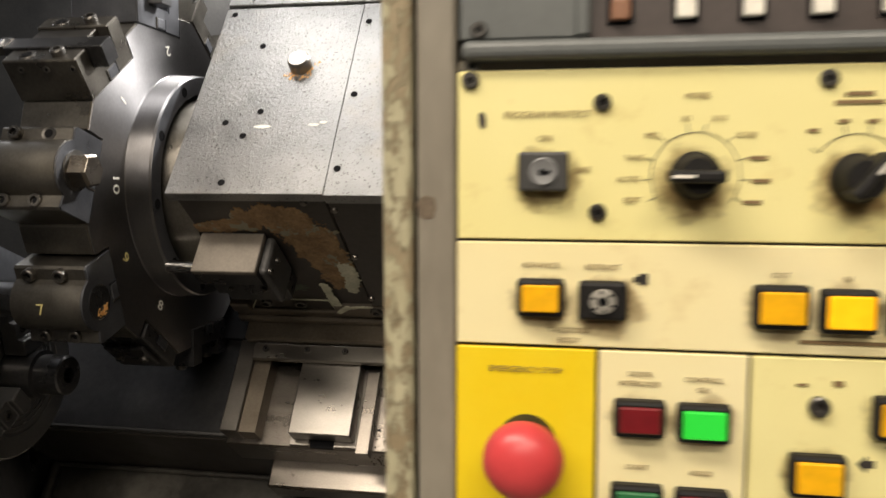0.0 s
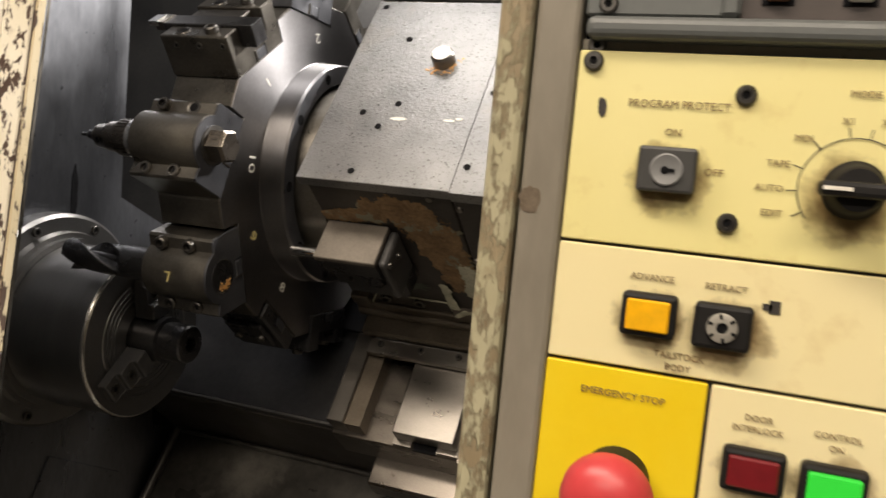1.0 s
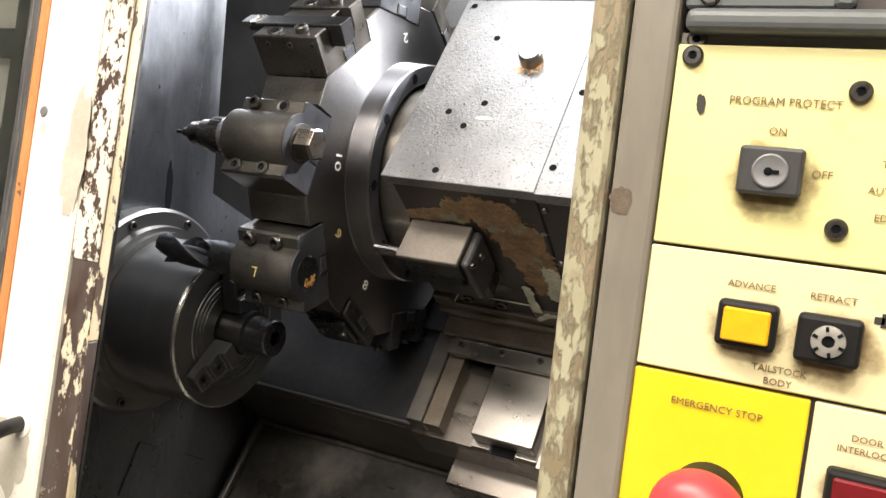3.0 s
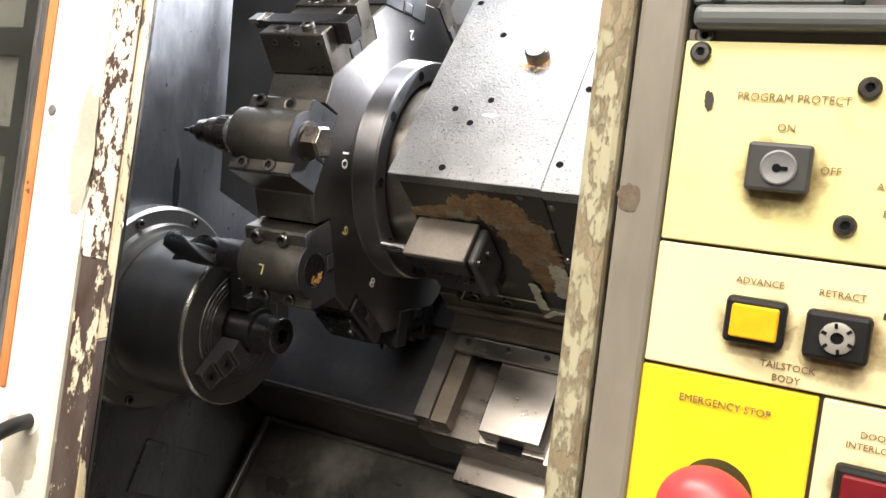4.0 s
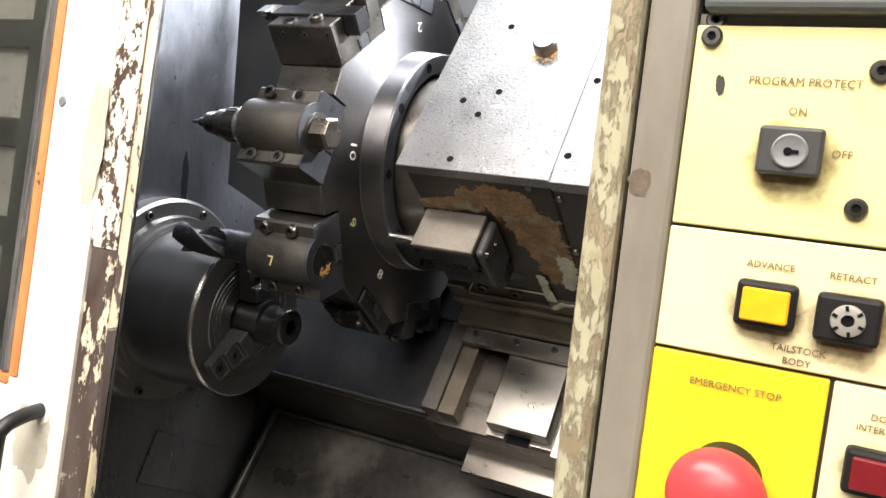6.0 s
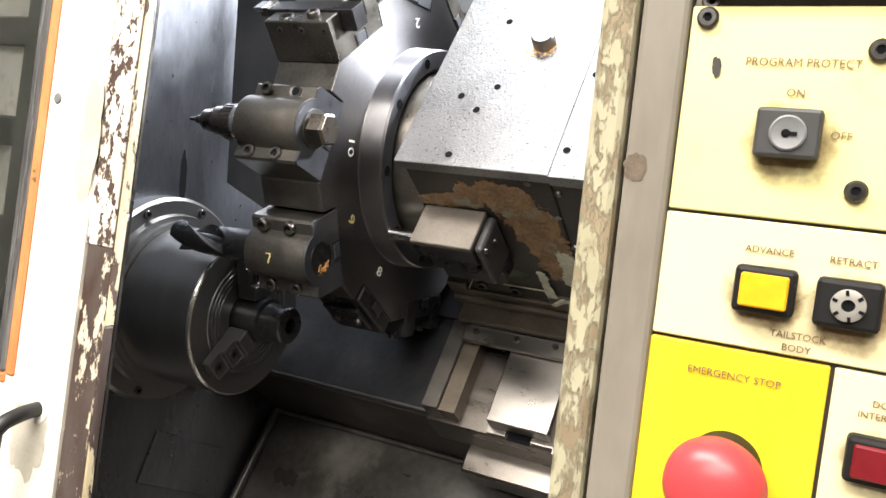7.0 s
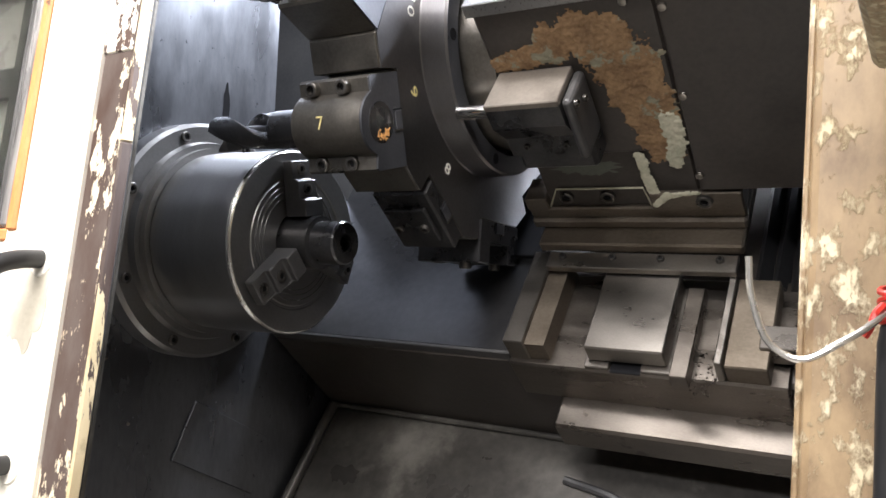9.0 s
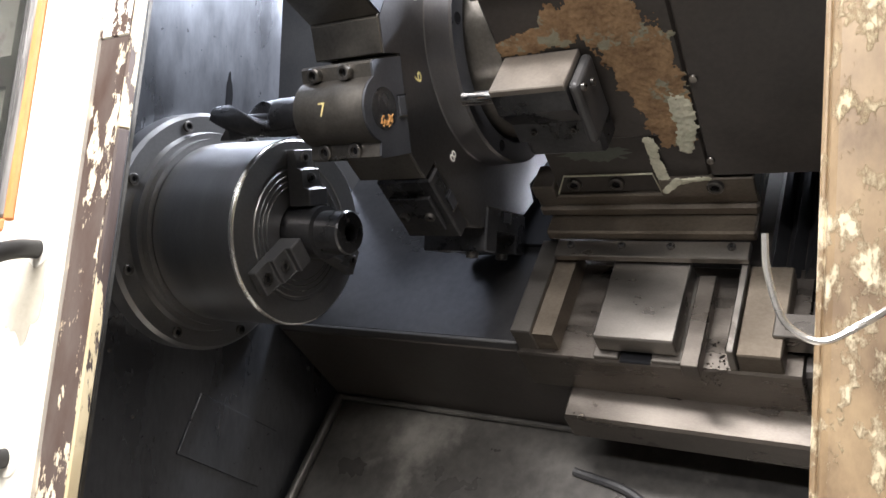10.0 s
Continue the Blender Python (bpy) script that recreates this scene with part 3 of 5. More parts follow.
dc = thing("drill_chuck", c10 @ Vector((-0.56, 0, 0)), "small dark steel drill chuck holding a thin drill", "drill chuck")
part("collar", lathe(bmesh.new(), [(-0.5330, 0.0195), (-0.5375, 0.0195), (-0.5385, 0.0170), (-0.5420, 0.0170), (-0.5430, 0.0205), (-0.5470, 0.0205), (-0.5480, 0.0185)], c10, 40), CHROME, dc, "bright collar", True)
part("sleeve", lathe(bmesh.new(), [(-0.5475, 0.0175), (-0.5495, 0.0186), (-0.5640, 0.0186), (-0.5655, 0.0165), (-0.5775, 0.0155), (-0.5790, 0.0142), (-0.5940, 0.0118), (-0.5955, 0.0090), (-0.6010, 0.0066), (-0.6020, 0)], c10, 40), WORN, dc, "knurled sleeve", True)
for k in range(24):
    w = c10 @ Matrix.Rotation(radians(15 * k), 4, "X")
    part("knurl_rib", boxed((-0.5630, 0.0180, -0.0008), (-0.5505, 0.0192, 0.0008), w), WORN, dc)
for k in range(3):
    p = c10 @ Matrix.Rotation(radians(40 + 120 * k), 4, "X") @ Vector((-0.586, 0.0136, 0))
    hole(dc, p, c10.to_3x3() @ Matrix.Rotation(radians(40 + 120 * k), 3, "X") @ Vector((-0.2, 1, 0)), 0.0026)
part("drill_bit", lathe(bmesh.new(), [(-0.600, 0.0048), (-0.6075, 0.0046), (-0.6110, 0.0022), (-0.6180, 0.0020), (-0.6205, 0.0)], c10, 14), DARK, dc, "thin dark drill", True)

h9, b9 = bar_holder(196, "worn steel boring-bar holder with a plugged end and paint mark", False)
c9 = b9 @ Matrix.Translation((0, RC, 0))
part("end_plug", lathe(bmesh.new(), [(-0.4565, 0.0182), (-0.4556, 0.0182), (-0.4553, 0.0174), (-0.4557, 0.0168), (-0.4557, 0)], c9, 40), DARK, h9, "dark round steel plug", True)
bm = bmesh.new()
random.seed(4)
for k in range(44):
    q = random.uniform(-1, 1)
    p = c9 @ Vector((-0.4556, -0.001 + 0.007 * q + random.uniform(-0.003, 0.003), 0.0125 - 0.004 * q * q + random.uniform(-0.003, 0.003)))
    bmesh.ops.create_icosphere(bm, subdivisions=1, radius=random.uniform(0.0007, 0.0020), matrix=Matrix.Translation(p) @ Matrix.Rotation(random.uniform(0, 3), 4, "X") @ Matrix.Diagonal((0.35, 1, 0.6, 1)))
part("rust_fleck", bm, COPPER, h9, "orange rust fleck")
lettering("7", 0.017, c9 @ Matrix.Translation((-0.500, 0.0296, -0.004)) @ Matrix(((1, 0, 0, 0), (0, 0, 1, 0), (0, -1, 0, 0), (0, 0, 0, 1))), MARKP, h9, "paint_mark")


def twist_drill():
    d = thing("twist_drill", c9 @ Vector((-0.60, 0, 0)), "large dark twist drill in the lower holder", "drill")
    part("shank", lathe(bmesh.new(), [(-0.5335, 0.0190), (-0.545, 0.0190), (-0.547, 0.0180), (-0.572, 0.0180)], c9, 32), DARK, d, "", True)
    bm = bmesh.new()
    n, seg = 110, 72
    rings = []
    for i in range(n + 1):
        f = i / n
        x = -0.566 - 0.086 * f
        tw = 2.75 * (1 - f) + 0.45
        ring = []
        for k in range(seg):
            a = 2 * math.pi * k / seg
            wave = math.cos(2 * (a - tw))
            q = min(max((wave - 0.10) / 0.35, 0), 1) * min(max((f - 0.06) / 0.20, 0), 1)
            land = 0.0006 if -0.55 < wave < 0.10 and math.sin(2 * (a - tw)) < 0 else 0.0
            r = 0.0172 * (1 - 0.64 * q * q * (3 - 2 * q)) - land
            lip = max(0.0, (f - 0.90) / 0.10) * 0.012 * (1 - r / 0.0172)
            ring.append(bm.verts.new(c9 @ Vector((x + lip, r * math.cos(a), r * math.sin(a)))))
        rings.append(ring)
    for a, b in zip(rings, rings[1:]):
        for k in range(seg):
            bm.faces.new((a[k], a[(k + 1) % seg], b[(k + 1) % seg], b[k]))
    bm.faces.new(rings[-1])
    part("fluted_body", bm, DARK, d, "oily black spiral flutes", True)
    return d


twist_drill()


def turning_holder(deg, label, tool=True, finish=None):
    """A slotted block for a square-shank turning tool, clamped by a wedge bar."""
    b = station(deg)
    h = thing("turning_tool_holder", b @ Vector((-0.49, SEAT, 0)), label, "tool holder", "tool holders on the turret")
    bm = bmesh.new()
    sec = [(SEAT + 0.0005, -0.0430), (0.2215, -0.0430), (0.2225, -0.0420), (0.2225, -0.0190), (0.1990, -0.0190), (0.1990, 0.0262), (0.2200, 0.0262), (0.2200, 0.0475), (0.2190, 0.0487), (SEAT + 0.0005, 0.0470)]
    prism(bm, sec, -0.5340, -0.4570, b)
    bmesh.ops.bevel(bm, geom=bm.edges[:], offset=0.0008, segments=1, affect="EDGES")
    part("block", bm, finish or HOLDER, h, "dark steel slotted block")
    part("end_face", prism(bmesh.new(), [(SEAT + 0.0012, -0.0420), (0.2212, -0.0420), (0.2212, -0.0200), (0.1980, -0.0200), (0.1980, 0.0272), (0.2188, 0.0272), (0.2188, 0.0476), (SEAT + 0.0012, 0.0460)], -0.4572, -0.4560, b), finish or HOLDER, h)
    seat_key(h, b)
    up = b.to_3x3() @ Vector((0, 1, 0))
    for s, r in ((-0.0310, 0.2225), (0.0368, 0.2200)):
        empty_bore(h, b @ Vector((-0.5130, r, s)), up, 0.0075)
        cap_screw(h, b @ Vector((-0.4790, r, s)), up, 0.0070, 0.0065)
    side = b.to_3x3() @ Vector((0, 0.04, 1))
    for x in (-0.5170, -0.4900, -0.4625):
        p = b @ Vector((x, 0.2100, 0.0485))
        cap_screw(h, p, side, 0.0036, 0.0008)
    if tool:
        part("tool_shank", boxed((-0.546, 0.1995, 0.0042), (-0.4400, 0.2225, 0.0255), b, 0.0007), DARK, h, "black square tool shank")
        part("wedge_bar", boxed((-0.530, 0.1995, -0.0185), (-0.4680, 0.2200, 0.0036), b, 0.0009), STEEL, h, "bright clamping wedge")
        bm = prism(bmesh.new(), [(0.2100, 0.006), (0.2232, 0.004), (0.2232, 0.024), (0.2130, 0.022)], -0.5580, -0.5455, b)
        nose = part("tool_nose", bm, WORN, h, "worn tool nose")
        part("insert", prism(bmesh.new(), [(0.2190, 0.010), (0.2245, 0.009), (0.2245, 0.0255), (0.2190, 0.0245)], -0.5630, -0.5520, b), CHROME, nose, "bright carbide insert")
    return h


turning_holder(124, "dark block holder clamping a square turning tool with insert")
turning_holder(88, "dark block holder standing at the top of the turret", True, ENDFACE)
turning_holder(52, "dark block holder behind the turret top", False)
turning_holder(268, "oily black block holder under the turret", False, DARK)


def low_block(deg):
    b = station(deg)
    h = thing("tool_block", b @ Vector((-0.48, SEAT, 0)), "small oily black block under the turret", "tool block", "tool holders on the turret")
    part("block", boxed((-0.520, SEAT + 0.0005, -0.040), (-0.4565, SEAT + 0.020, 0.040), b, 0.002), DARK, h)
    part("clamp_plate", boxed((-0.512, SEAT + 0.0205, -0.022), (-0.464, SEAT + 0.026, 0.022), b, 0.001), DARK, h)
    seat_key(h, b)
    for x in (-0.503, -0.473):
        cap_screw(h, b @ Vector((x, SEAT + 0.026, 0.002)), b.to_3x3() @ Vector((0, 1, 0)), 0.005, 0.004)


low_block(232)


def carriage():
    c = thing("turret_carriage", sl(-0.25, 0.0, -0.26), "heavy cast turret carriage with a scraped steel top plate", "carriage")
    bm = boxed((-0.400, 0.0, -0.186), (-0.2365, 0.30, -0.012), SLANT, 0.003)
    part("casting", bm, BODYP, c, "dark oily casting, its face caked with dried rusty grease")
    part("casting_foot", boxed((-0.288, 0.002, -0.262), (-0.238, 0.25, -0.184), SLANT, 0.002), BODYP, c)
    part("pocket_back", boxed((-0.400, 0.006, -0.262), (-0.286, 0.25, -0.184), SLANT), BODYP, c)
    part("side_housing", boxed((-0.236, -0.003, -0.236), (0.30, 0.30, -0.012), SLANT, 0.002), BODYP, c, "plain dark brown side housing")
    part("top_plate", boxed((-0.4035, -0.004, -0.013), (-0.2355, 0.266, 0.0), SLANT, 0.0008), SCRAPED, c, "pitted bright cast top plate")
    part("side_plate", boxed((-0.2354, -0.006, -0.013), (0.30, 0.266, 0.0008), SLANT, 0.0006), SCRAPED, c, "pitted bright side plate")
    part("upper_plate", boxed((-0.4035, 0.269, -0.013), (0.30, 0.42, 0.002), SLANT, 0.0012), SCRAPED, c)
    for x, u in ((-0.345, 0.010), (-0.226, 0.027), (-0.361, 0.089), (-0.337, 0.071), (-0.325, 0.104), (-0.345, 0.202), (-0.225, 0.126), (-0.392, 0.255), (-0.388, 0.275), (-0.226, 0.236)):
        hole(c, sl(x, u, 0.0012 if x > -0.235 else 0.0002), W_DIR, 0.0030)
    part("plug_bolt", lathe(bmesh.new(), [(-0.001, 0.0125), (0.011, 0.0125), (0.0135, 0.0105), (0.0135, 0)], frame_to(sl(-0.293, 0.169, 0.0), W_DIR), 28), STEEL, c, "bright round-headed bolt with rusty surround")
    bm = bmesh.new()
    random.seed(11)
    for k in range(46):
        a, r = random.uniform(-2.6, 0.3), random.uniform(0.0115, 0.021)
        p = sl(-0.293 + r * math.cos(a), 0.169 + r * math.sin(a), 0.0002)
        bmesh.ops.create_icosphere(bm, subdivisions=1, radius=random.uniform(0.0007, 0.0018), matrix=Matrix.Translation(p) @ SLANT.to_3x3().to_4x4() @ Matrix.Diagonal((1, 1, 0.25, 1)))
    part("rust_stain", bm, COPPER, c)
    for cx, cu, rx, ru, seed in ((-0.318, 0.083, 0.009, 0.0022, 5), (-0.262, 0.085, 0.006, 0.0016, 6), (-0.252, 0.088, 0.004, 0.0018, 8)):
        bm = bmesh.new()
        bm.faces.new([bm.verts.new(sl(cx + rx * (1 + 0.4 * noise.noise(Vector((3 * math.cos(a), 3 * math.sin(a), seed)))) * math.cos(a), cu + ru * (1 + 0.5 * noise.noise(Vector((3 * math.sin(a), 3 * math.cos(a), seed)))) * math.sin(a), 0.0005)) for a in [2 * math.pi * k / 36 for k in range(36)]])
        part("paint_smear", bm, MARKW, c, "pale paint smear")
    for x, v in ((-0.231, 0.028), (-0.231, 0.119), (-0.233, 0.215), (-0.262, 0.020)):
        m = frame_to(sl(x, -0.0030 if x > -0.2365 else 0, -v), -U_DIR)
        part("face_screw", lathe(bmesh.new(), [(0, 0.0042), (0.002, 0.0036), (0.0026, 0)], m, 14), STEEL, c, "", True)
    # grease caked on the face: overlapping lumps along a crooked band
    random.seed(7)

    def caked(name, line, mat, label, seed, u0=-0.0004, thick=0.0011, cell=0.0010):
        """A crust along a crooked line of (x, v, half width): a sheet with ragged edges and lumpy relief."""
        bm = bmesh.new()
        grid = {}
        x0, x1 = min(p[0] - p[2] for p in line) - 0.01, max(p[0] + p[2] for p in line) + 0.01
        v0, v1 = min(p[1] - p[2] for p in line) - 0.01, max(p[1] + p[2] for p in line) + 0.01

        def depth(x, v):
            best = -1.0
            for (ax, av, aw), (bx, bv, bw) in zip(line, line[1:]):
                dx, dv = bx - ax, bv - av
                t = max(0.0, min(1.0, ((x - ax) * dx + (v - av) * dv) / (dx * dx + dv * dv)))
                w = aw + (bw - aw) * t
                best = max(best, 1 - math.hypot(x - ax - t * dx, v - av - t * dv) / w)
            q = Vector((x * 60, v * 60, seed))
            return best + 0.42 * noise.noise(q) + 0.28 * noise.noise(q * 3.1) + 0.16 * noise.noise(q * 8.3)

        nx, nv = int((x1 - x0) / cell), int((v1 - v0) / cell)
        for i in range(nx + 1):
            for k in range(nv + 1):
                x, v = x0 + i * cell, v0 + k * cell
                d = depth(x, v)
                if d > -0.06:
                    r = Vector((x * 190, v * 190, seed + 5))
                    h = min(max(d, 0) * 4, 1) * thick * (0.6 + 0.5 * noise.noise(r) + 0.4 * noise.noise(r * 2.7))
                    grid[i, k] = bm.verts.new(sl(x, u0 - max(h, 0), -v))
        for (i, k), a in grid.items():
            q = [grid.get(n) for n in ((i, k), (i + 1, k), (i + 1, k + 1), (i, k + 1))]
            if all(q):
                bm.faces.new(q)
        part(name, bm, mat, c, label, True)

    caked("dried_grease", [(-0.392, 0.068, 0.009), (-0.350, 0.062, 0.013), (-0.318, 0.046, 0.022), (-0.290, 0.052, 0.026), (-0.276, 0.080, 0.030), (-0.268, 0.115, 0.030), (-0.266, 0.150, 0.024), (-0.260, 0.182, 0.017)], GUNK, "thick band of dried rust-brown grease", 2.0)
    caked("pale_filler", [(-0.286, 0.190, 0.0065), (-0.285, 0.215, 0.0065), (-0.282, 0.240, 0.0055)], PALE_GUNK, "pale flaking filler", 9.0, -0.0012)
    caked("foot_filler", [(-0.283, 0.254, 0.004), (-0.268, 0.242, 0.005), (-0.240, 0.238, 0.0035)], PALE_GUNK, "pale flaking filler", 14.0, -0.0030)
    caked("green_filler", [(-0.250, 0.145, 0.010), (-0.248, 0.172, 0.011), (-0.252, 0.200, 0.008)], PALE_GUNK, "pale flaking filler", 31.0, -0.0010)
    bm = bmesh.new()
    bm.faces.new([bm.verts.new(sl(-0.345 + 0.034 * (1 + 0.5 * noise.noise(Vector((4 * math.cos(a), 4 * math.sin(a), 2)))) * math.cos(a), 0.0054, -0.207 - 0.012 * (1 + 0.6 * noise.noise(Vector((4 * math.sin(a), 4 * math.cos(a), 6)))) * math.sin(a))) for a in [2 * math.pi * q / 60 for q in range(60)]])
    part("pocket_rim", tube(bmesh.new(), [sl(-0.402, 0.004, -0.262), sl(-0.388, 0.004, -0.236), sl(-0.294, 0.004, -0.2365), sl(-0.290, 0.004, -0.262)], 0.0011, 6), PALE_GUNK, c, "pale worn rim", True)
    part("pocket_filler", bm, surface("dull_green_old_paint", (0.07, 0.08, 0.065), (0.13, 0.14, 0.115), 0.7), c, "dull green old paint", True)
    return c


carriage()


def saddle():
    s = thing("saddle", sl(-0.31, -0.02, -0.30), "oil-browned saddle plate bolted under the carriage", "saddle")
    part("foot_plate", boxed((-0.428, 0.001, -0.278), (-0.198, 0.20, -0.2625), SLANT, 0.002), SADDLEM, s)
    part("step", boxed((-0.428, -0.004, -0.290), (-0.198, 0.20, -0.276), SLANT, 0.003), SADDLEM, s)
    part("brown_bar", boxed((-0.417, -0.027, -0.302), (-0.200, 0.10, -0.289), SLANT, 0.002), BROWNBAR, s, "oil-stained brown bar")
    part("wiper_plate", boxed((-0.405, -0.050, -0.309), (-0.205, -0.028, -0.3005), SLANT, 0.001), STEEL, s, "steel wiper plate")
    for x in (-0.388, -0.332, -0.281, -0.222):
        cap_screw(s, sl(x, -0.036, -0.3005), W_DIR, 0.0042, 0.0035)
    for x in (-0.380, -0.334, -0.234):
        cap_screw(s, sl(x, -0.0030 if x > -0.25 else 0.006, -0.249), -U_DIR, 0.008, 0.004)
    part("front_lip", boxed((-0.428, -0.0015, -0.264), (-0.402, 0.033, -0.246), SLANT, 0.0015), SADDLEM, s)
    part("front_lip", boxed((-0.288, -0.0030, -0.264), (-0.198, 0.033, -0.239), SLANT, 0.0015), SADDLEM, s)
    return s


saddle()


def slideway():
    s = thing("tailstock_slideway", sl(-0.3, -0.14, -0.35), "bright worn steel slideway blocks under the saddle", "slideway")
    part("base_plate", boxed((-0.430, -0.152, -0.400), (-0.150, -0.028, -0.340), SLANT, 0.002), WORN, s, "oily steel base plate")
    part("left_rail", boxed((-0.429, -0.145, -0.342), (-0.4055, -0.020, -0.310), SLANT, 0.0012), STEEL, s)
    bm = prism(bmesh.new(), [(-0.144, -0.342), (-0.144, -0.314), (-0.030, -0.314), (-0.030, -0.342)], -0.4050, -0.383, SLANT)
    part("left_gib", bm, BROWNBAR, s, "oil-browned gib strip")
    bm = bmesh.new()
    box(bm, (-0.340, -0.143, -0.335), (-0.260, -0.045, -0.312), SLANT, 0.0015)
    part("key_block", bm, STEEL, s, "bright ground key block")
    part("key_foot", boxed((-0.344, -0.150, -0.352), (-0.318, -0.045, -0.336), SLANT, 0.001), STEEL, s)
    part("key_foot", boxed((-0.286, -0.150, -0.352), (-0.256, -0.045, -0.336), SLANT, 0.001), STEEL, s)
    part("slot_shadow", boxed((-0.318, -0.1515, -0.3535), (-0.286, -0.120, -0.3395), SLANT, 0.001), HOLE, s, "dark slot")
    part("thin_strip", boxed((-0.254, -0.160, -0.342), (-0.237, -0.052, -0.324), SLANT, 0.001), WORN, s)
    part("right_strip", boxed((-0.2125, -0.150, -0.340), (-0.2055, -0.045, -0.310), SLANT, 0.001), STEEL, s)
    part("right_rail", boxed((-0.205, -0.149, -0.342), (-0.166, -0.045, -0.316), SLANT, 0.0015), BROWNBAR, s, "oil-stained right rail")
    part("ground_bar", boxed((-0.176, -0.128, -0.336), (0.30, -0.102, -0.312), SLANT, 0.001), STEEL, s, "bright ground bar")
    part("lower_way", boxed((-0.386, -0.188, -0.440), (0.45, -0.143, -0.398), SLANT, 0.003), WORN, s, "long worn lower guide way")
    random.seed(21)
    bm = bmesh.new()
    for k in range(60):
        p = sl(random.uniform(-0.236, -0.214), random.uniform(-0.168, -0.12), -0.3395)
        bmesh.ops.create_icosphere(bm, subdivisions=1, radius=random.uniform(0.0005, 0.0016), matrix=Matrix.Translation(p))
    part("swarf", bm, WORN, s, "small heap of metal swarf")
    return s


slideway()


def way_cover():
    w = thing("way_cover", sl(-0.6, -0.06, -0.34), "dark glossy sheet-steel way cover between headstock and saddle", "way cover")
    part("sheet", boxed((-0.774, -0.140, -0.344), (-0.431, 0.22, -0.336), SLANT, 0.001), GLOSS, w, "glossy dark sheet")
    # shade behind the turret, put in as a near-black plate
    part("shade_plate", boxed((-0.560, -0.010, -0.3358), (-0.4315, 0.30, -0.3300), SLANT, 0.001), HOLE, w, "plate coloured matt black for the shade by the turret")
    part("folded_lip", boxed((-0.774, -0.1435, -0.362), (-0.431, -0.139, -0.336), SLANT, 0.001), BLACKP, w)
    return w


way_cover()


def bellows():
    b = thing("bellows_cover", sl(0.0, 0.05, -0.34), "black folded rubber way cover beside the saddle", "way cover")
    for k in range(28):
        x = -0.196 + 0.017 * k
        bm = prism(bmesh.new(), [(x, -0.344), (x + 0.0082, -0.322), (x + 0.0164, -0.344)], -0.040, 0.22, SLANT @ Matrix(((0, 1, 0, 0), (1, 0, 0, 0), (0, 0, 1, 0), (0, 0, 0, 1))))
        part("fold", bm, RUBBER, b)
    return b


bellows()


def coolant_block():
    b = thing("stop_block", sl(-0.36, -0.02, -0.11), "machined steel block with a polished rod under the carriage", "stop block")
    # one block in two tones: lit top paler, shaded underside darker
    bm = prism(bmesh.new(), [(-0.001, -0.0765), (-0.046, -0.0765), (-0.050, -0.080), (-0.050, -0.104), (-0.036, -0.128), (-0.036, -0.150), (-0.001, -0.150)], -0.394, -0.322, SLANT)
    part("body", bm, DARK, b, "lower body coloured dark for its shaded side")
    part("lit_top_slab", boxed((-0.3945, -0.0505, -0.083), (-0.3218, -0.0012, -0.0760), SLANT, 0.001), surface("lit_top_block_steel", (0.15, 0.130, 0.110), (0.255, 0.225, 0.192), 0.45, 0.6, 30, 300, 0.2), b, "warm grey machined top, coloured lighter as the lit side")
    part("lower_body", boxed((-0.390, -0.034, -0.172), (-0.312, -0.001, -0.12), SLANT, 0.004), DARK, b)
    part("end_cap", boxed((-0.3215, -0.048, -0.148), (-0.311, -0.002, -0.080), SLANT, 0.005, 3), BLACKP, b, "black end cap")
    part("rod", lathe(bmesh.new(), [(-0.4305, 0.0), (-0.4305, 0.0072), (-0.39, 0.0072)], Matrix.Translation(sl(0, -0.036, -0.092)), 20), CHROME, b, "polished rod", True)
    for u, v in ((-0.043, 0.086), (-0.024, 0.096)):
        cap_screw(b, sl(-0.309, u, -v), (1, 0, 0), 0.0036, 0.0025)
    for x in (-0.375, -0.335):
        cap_screw(b, sl(x, -0.037, -0.138), -U_DIR, 0.003, 0.002)
    return b


coolant_block()


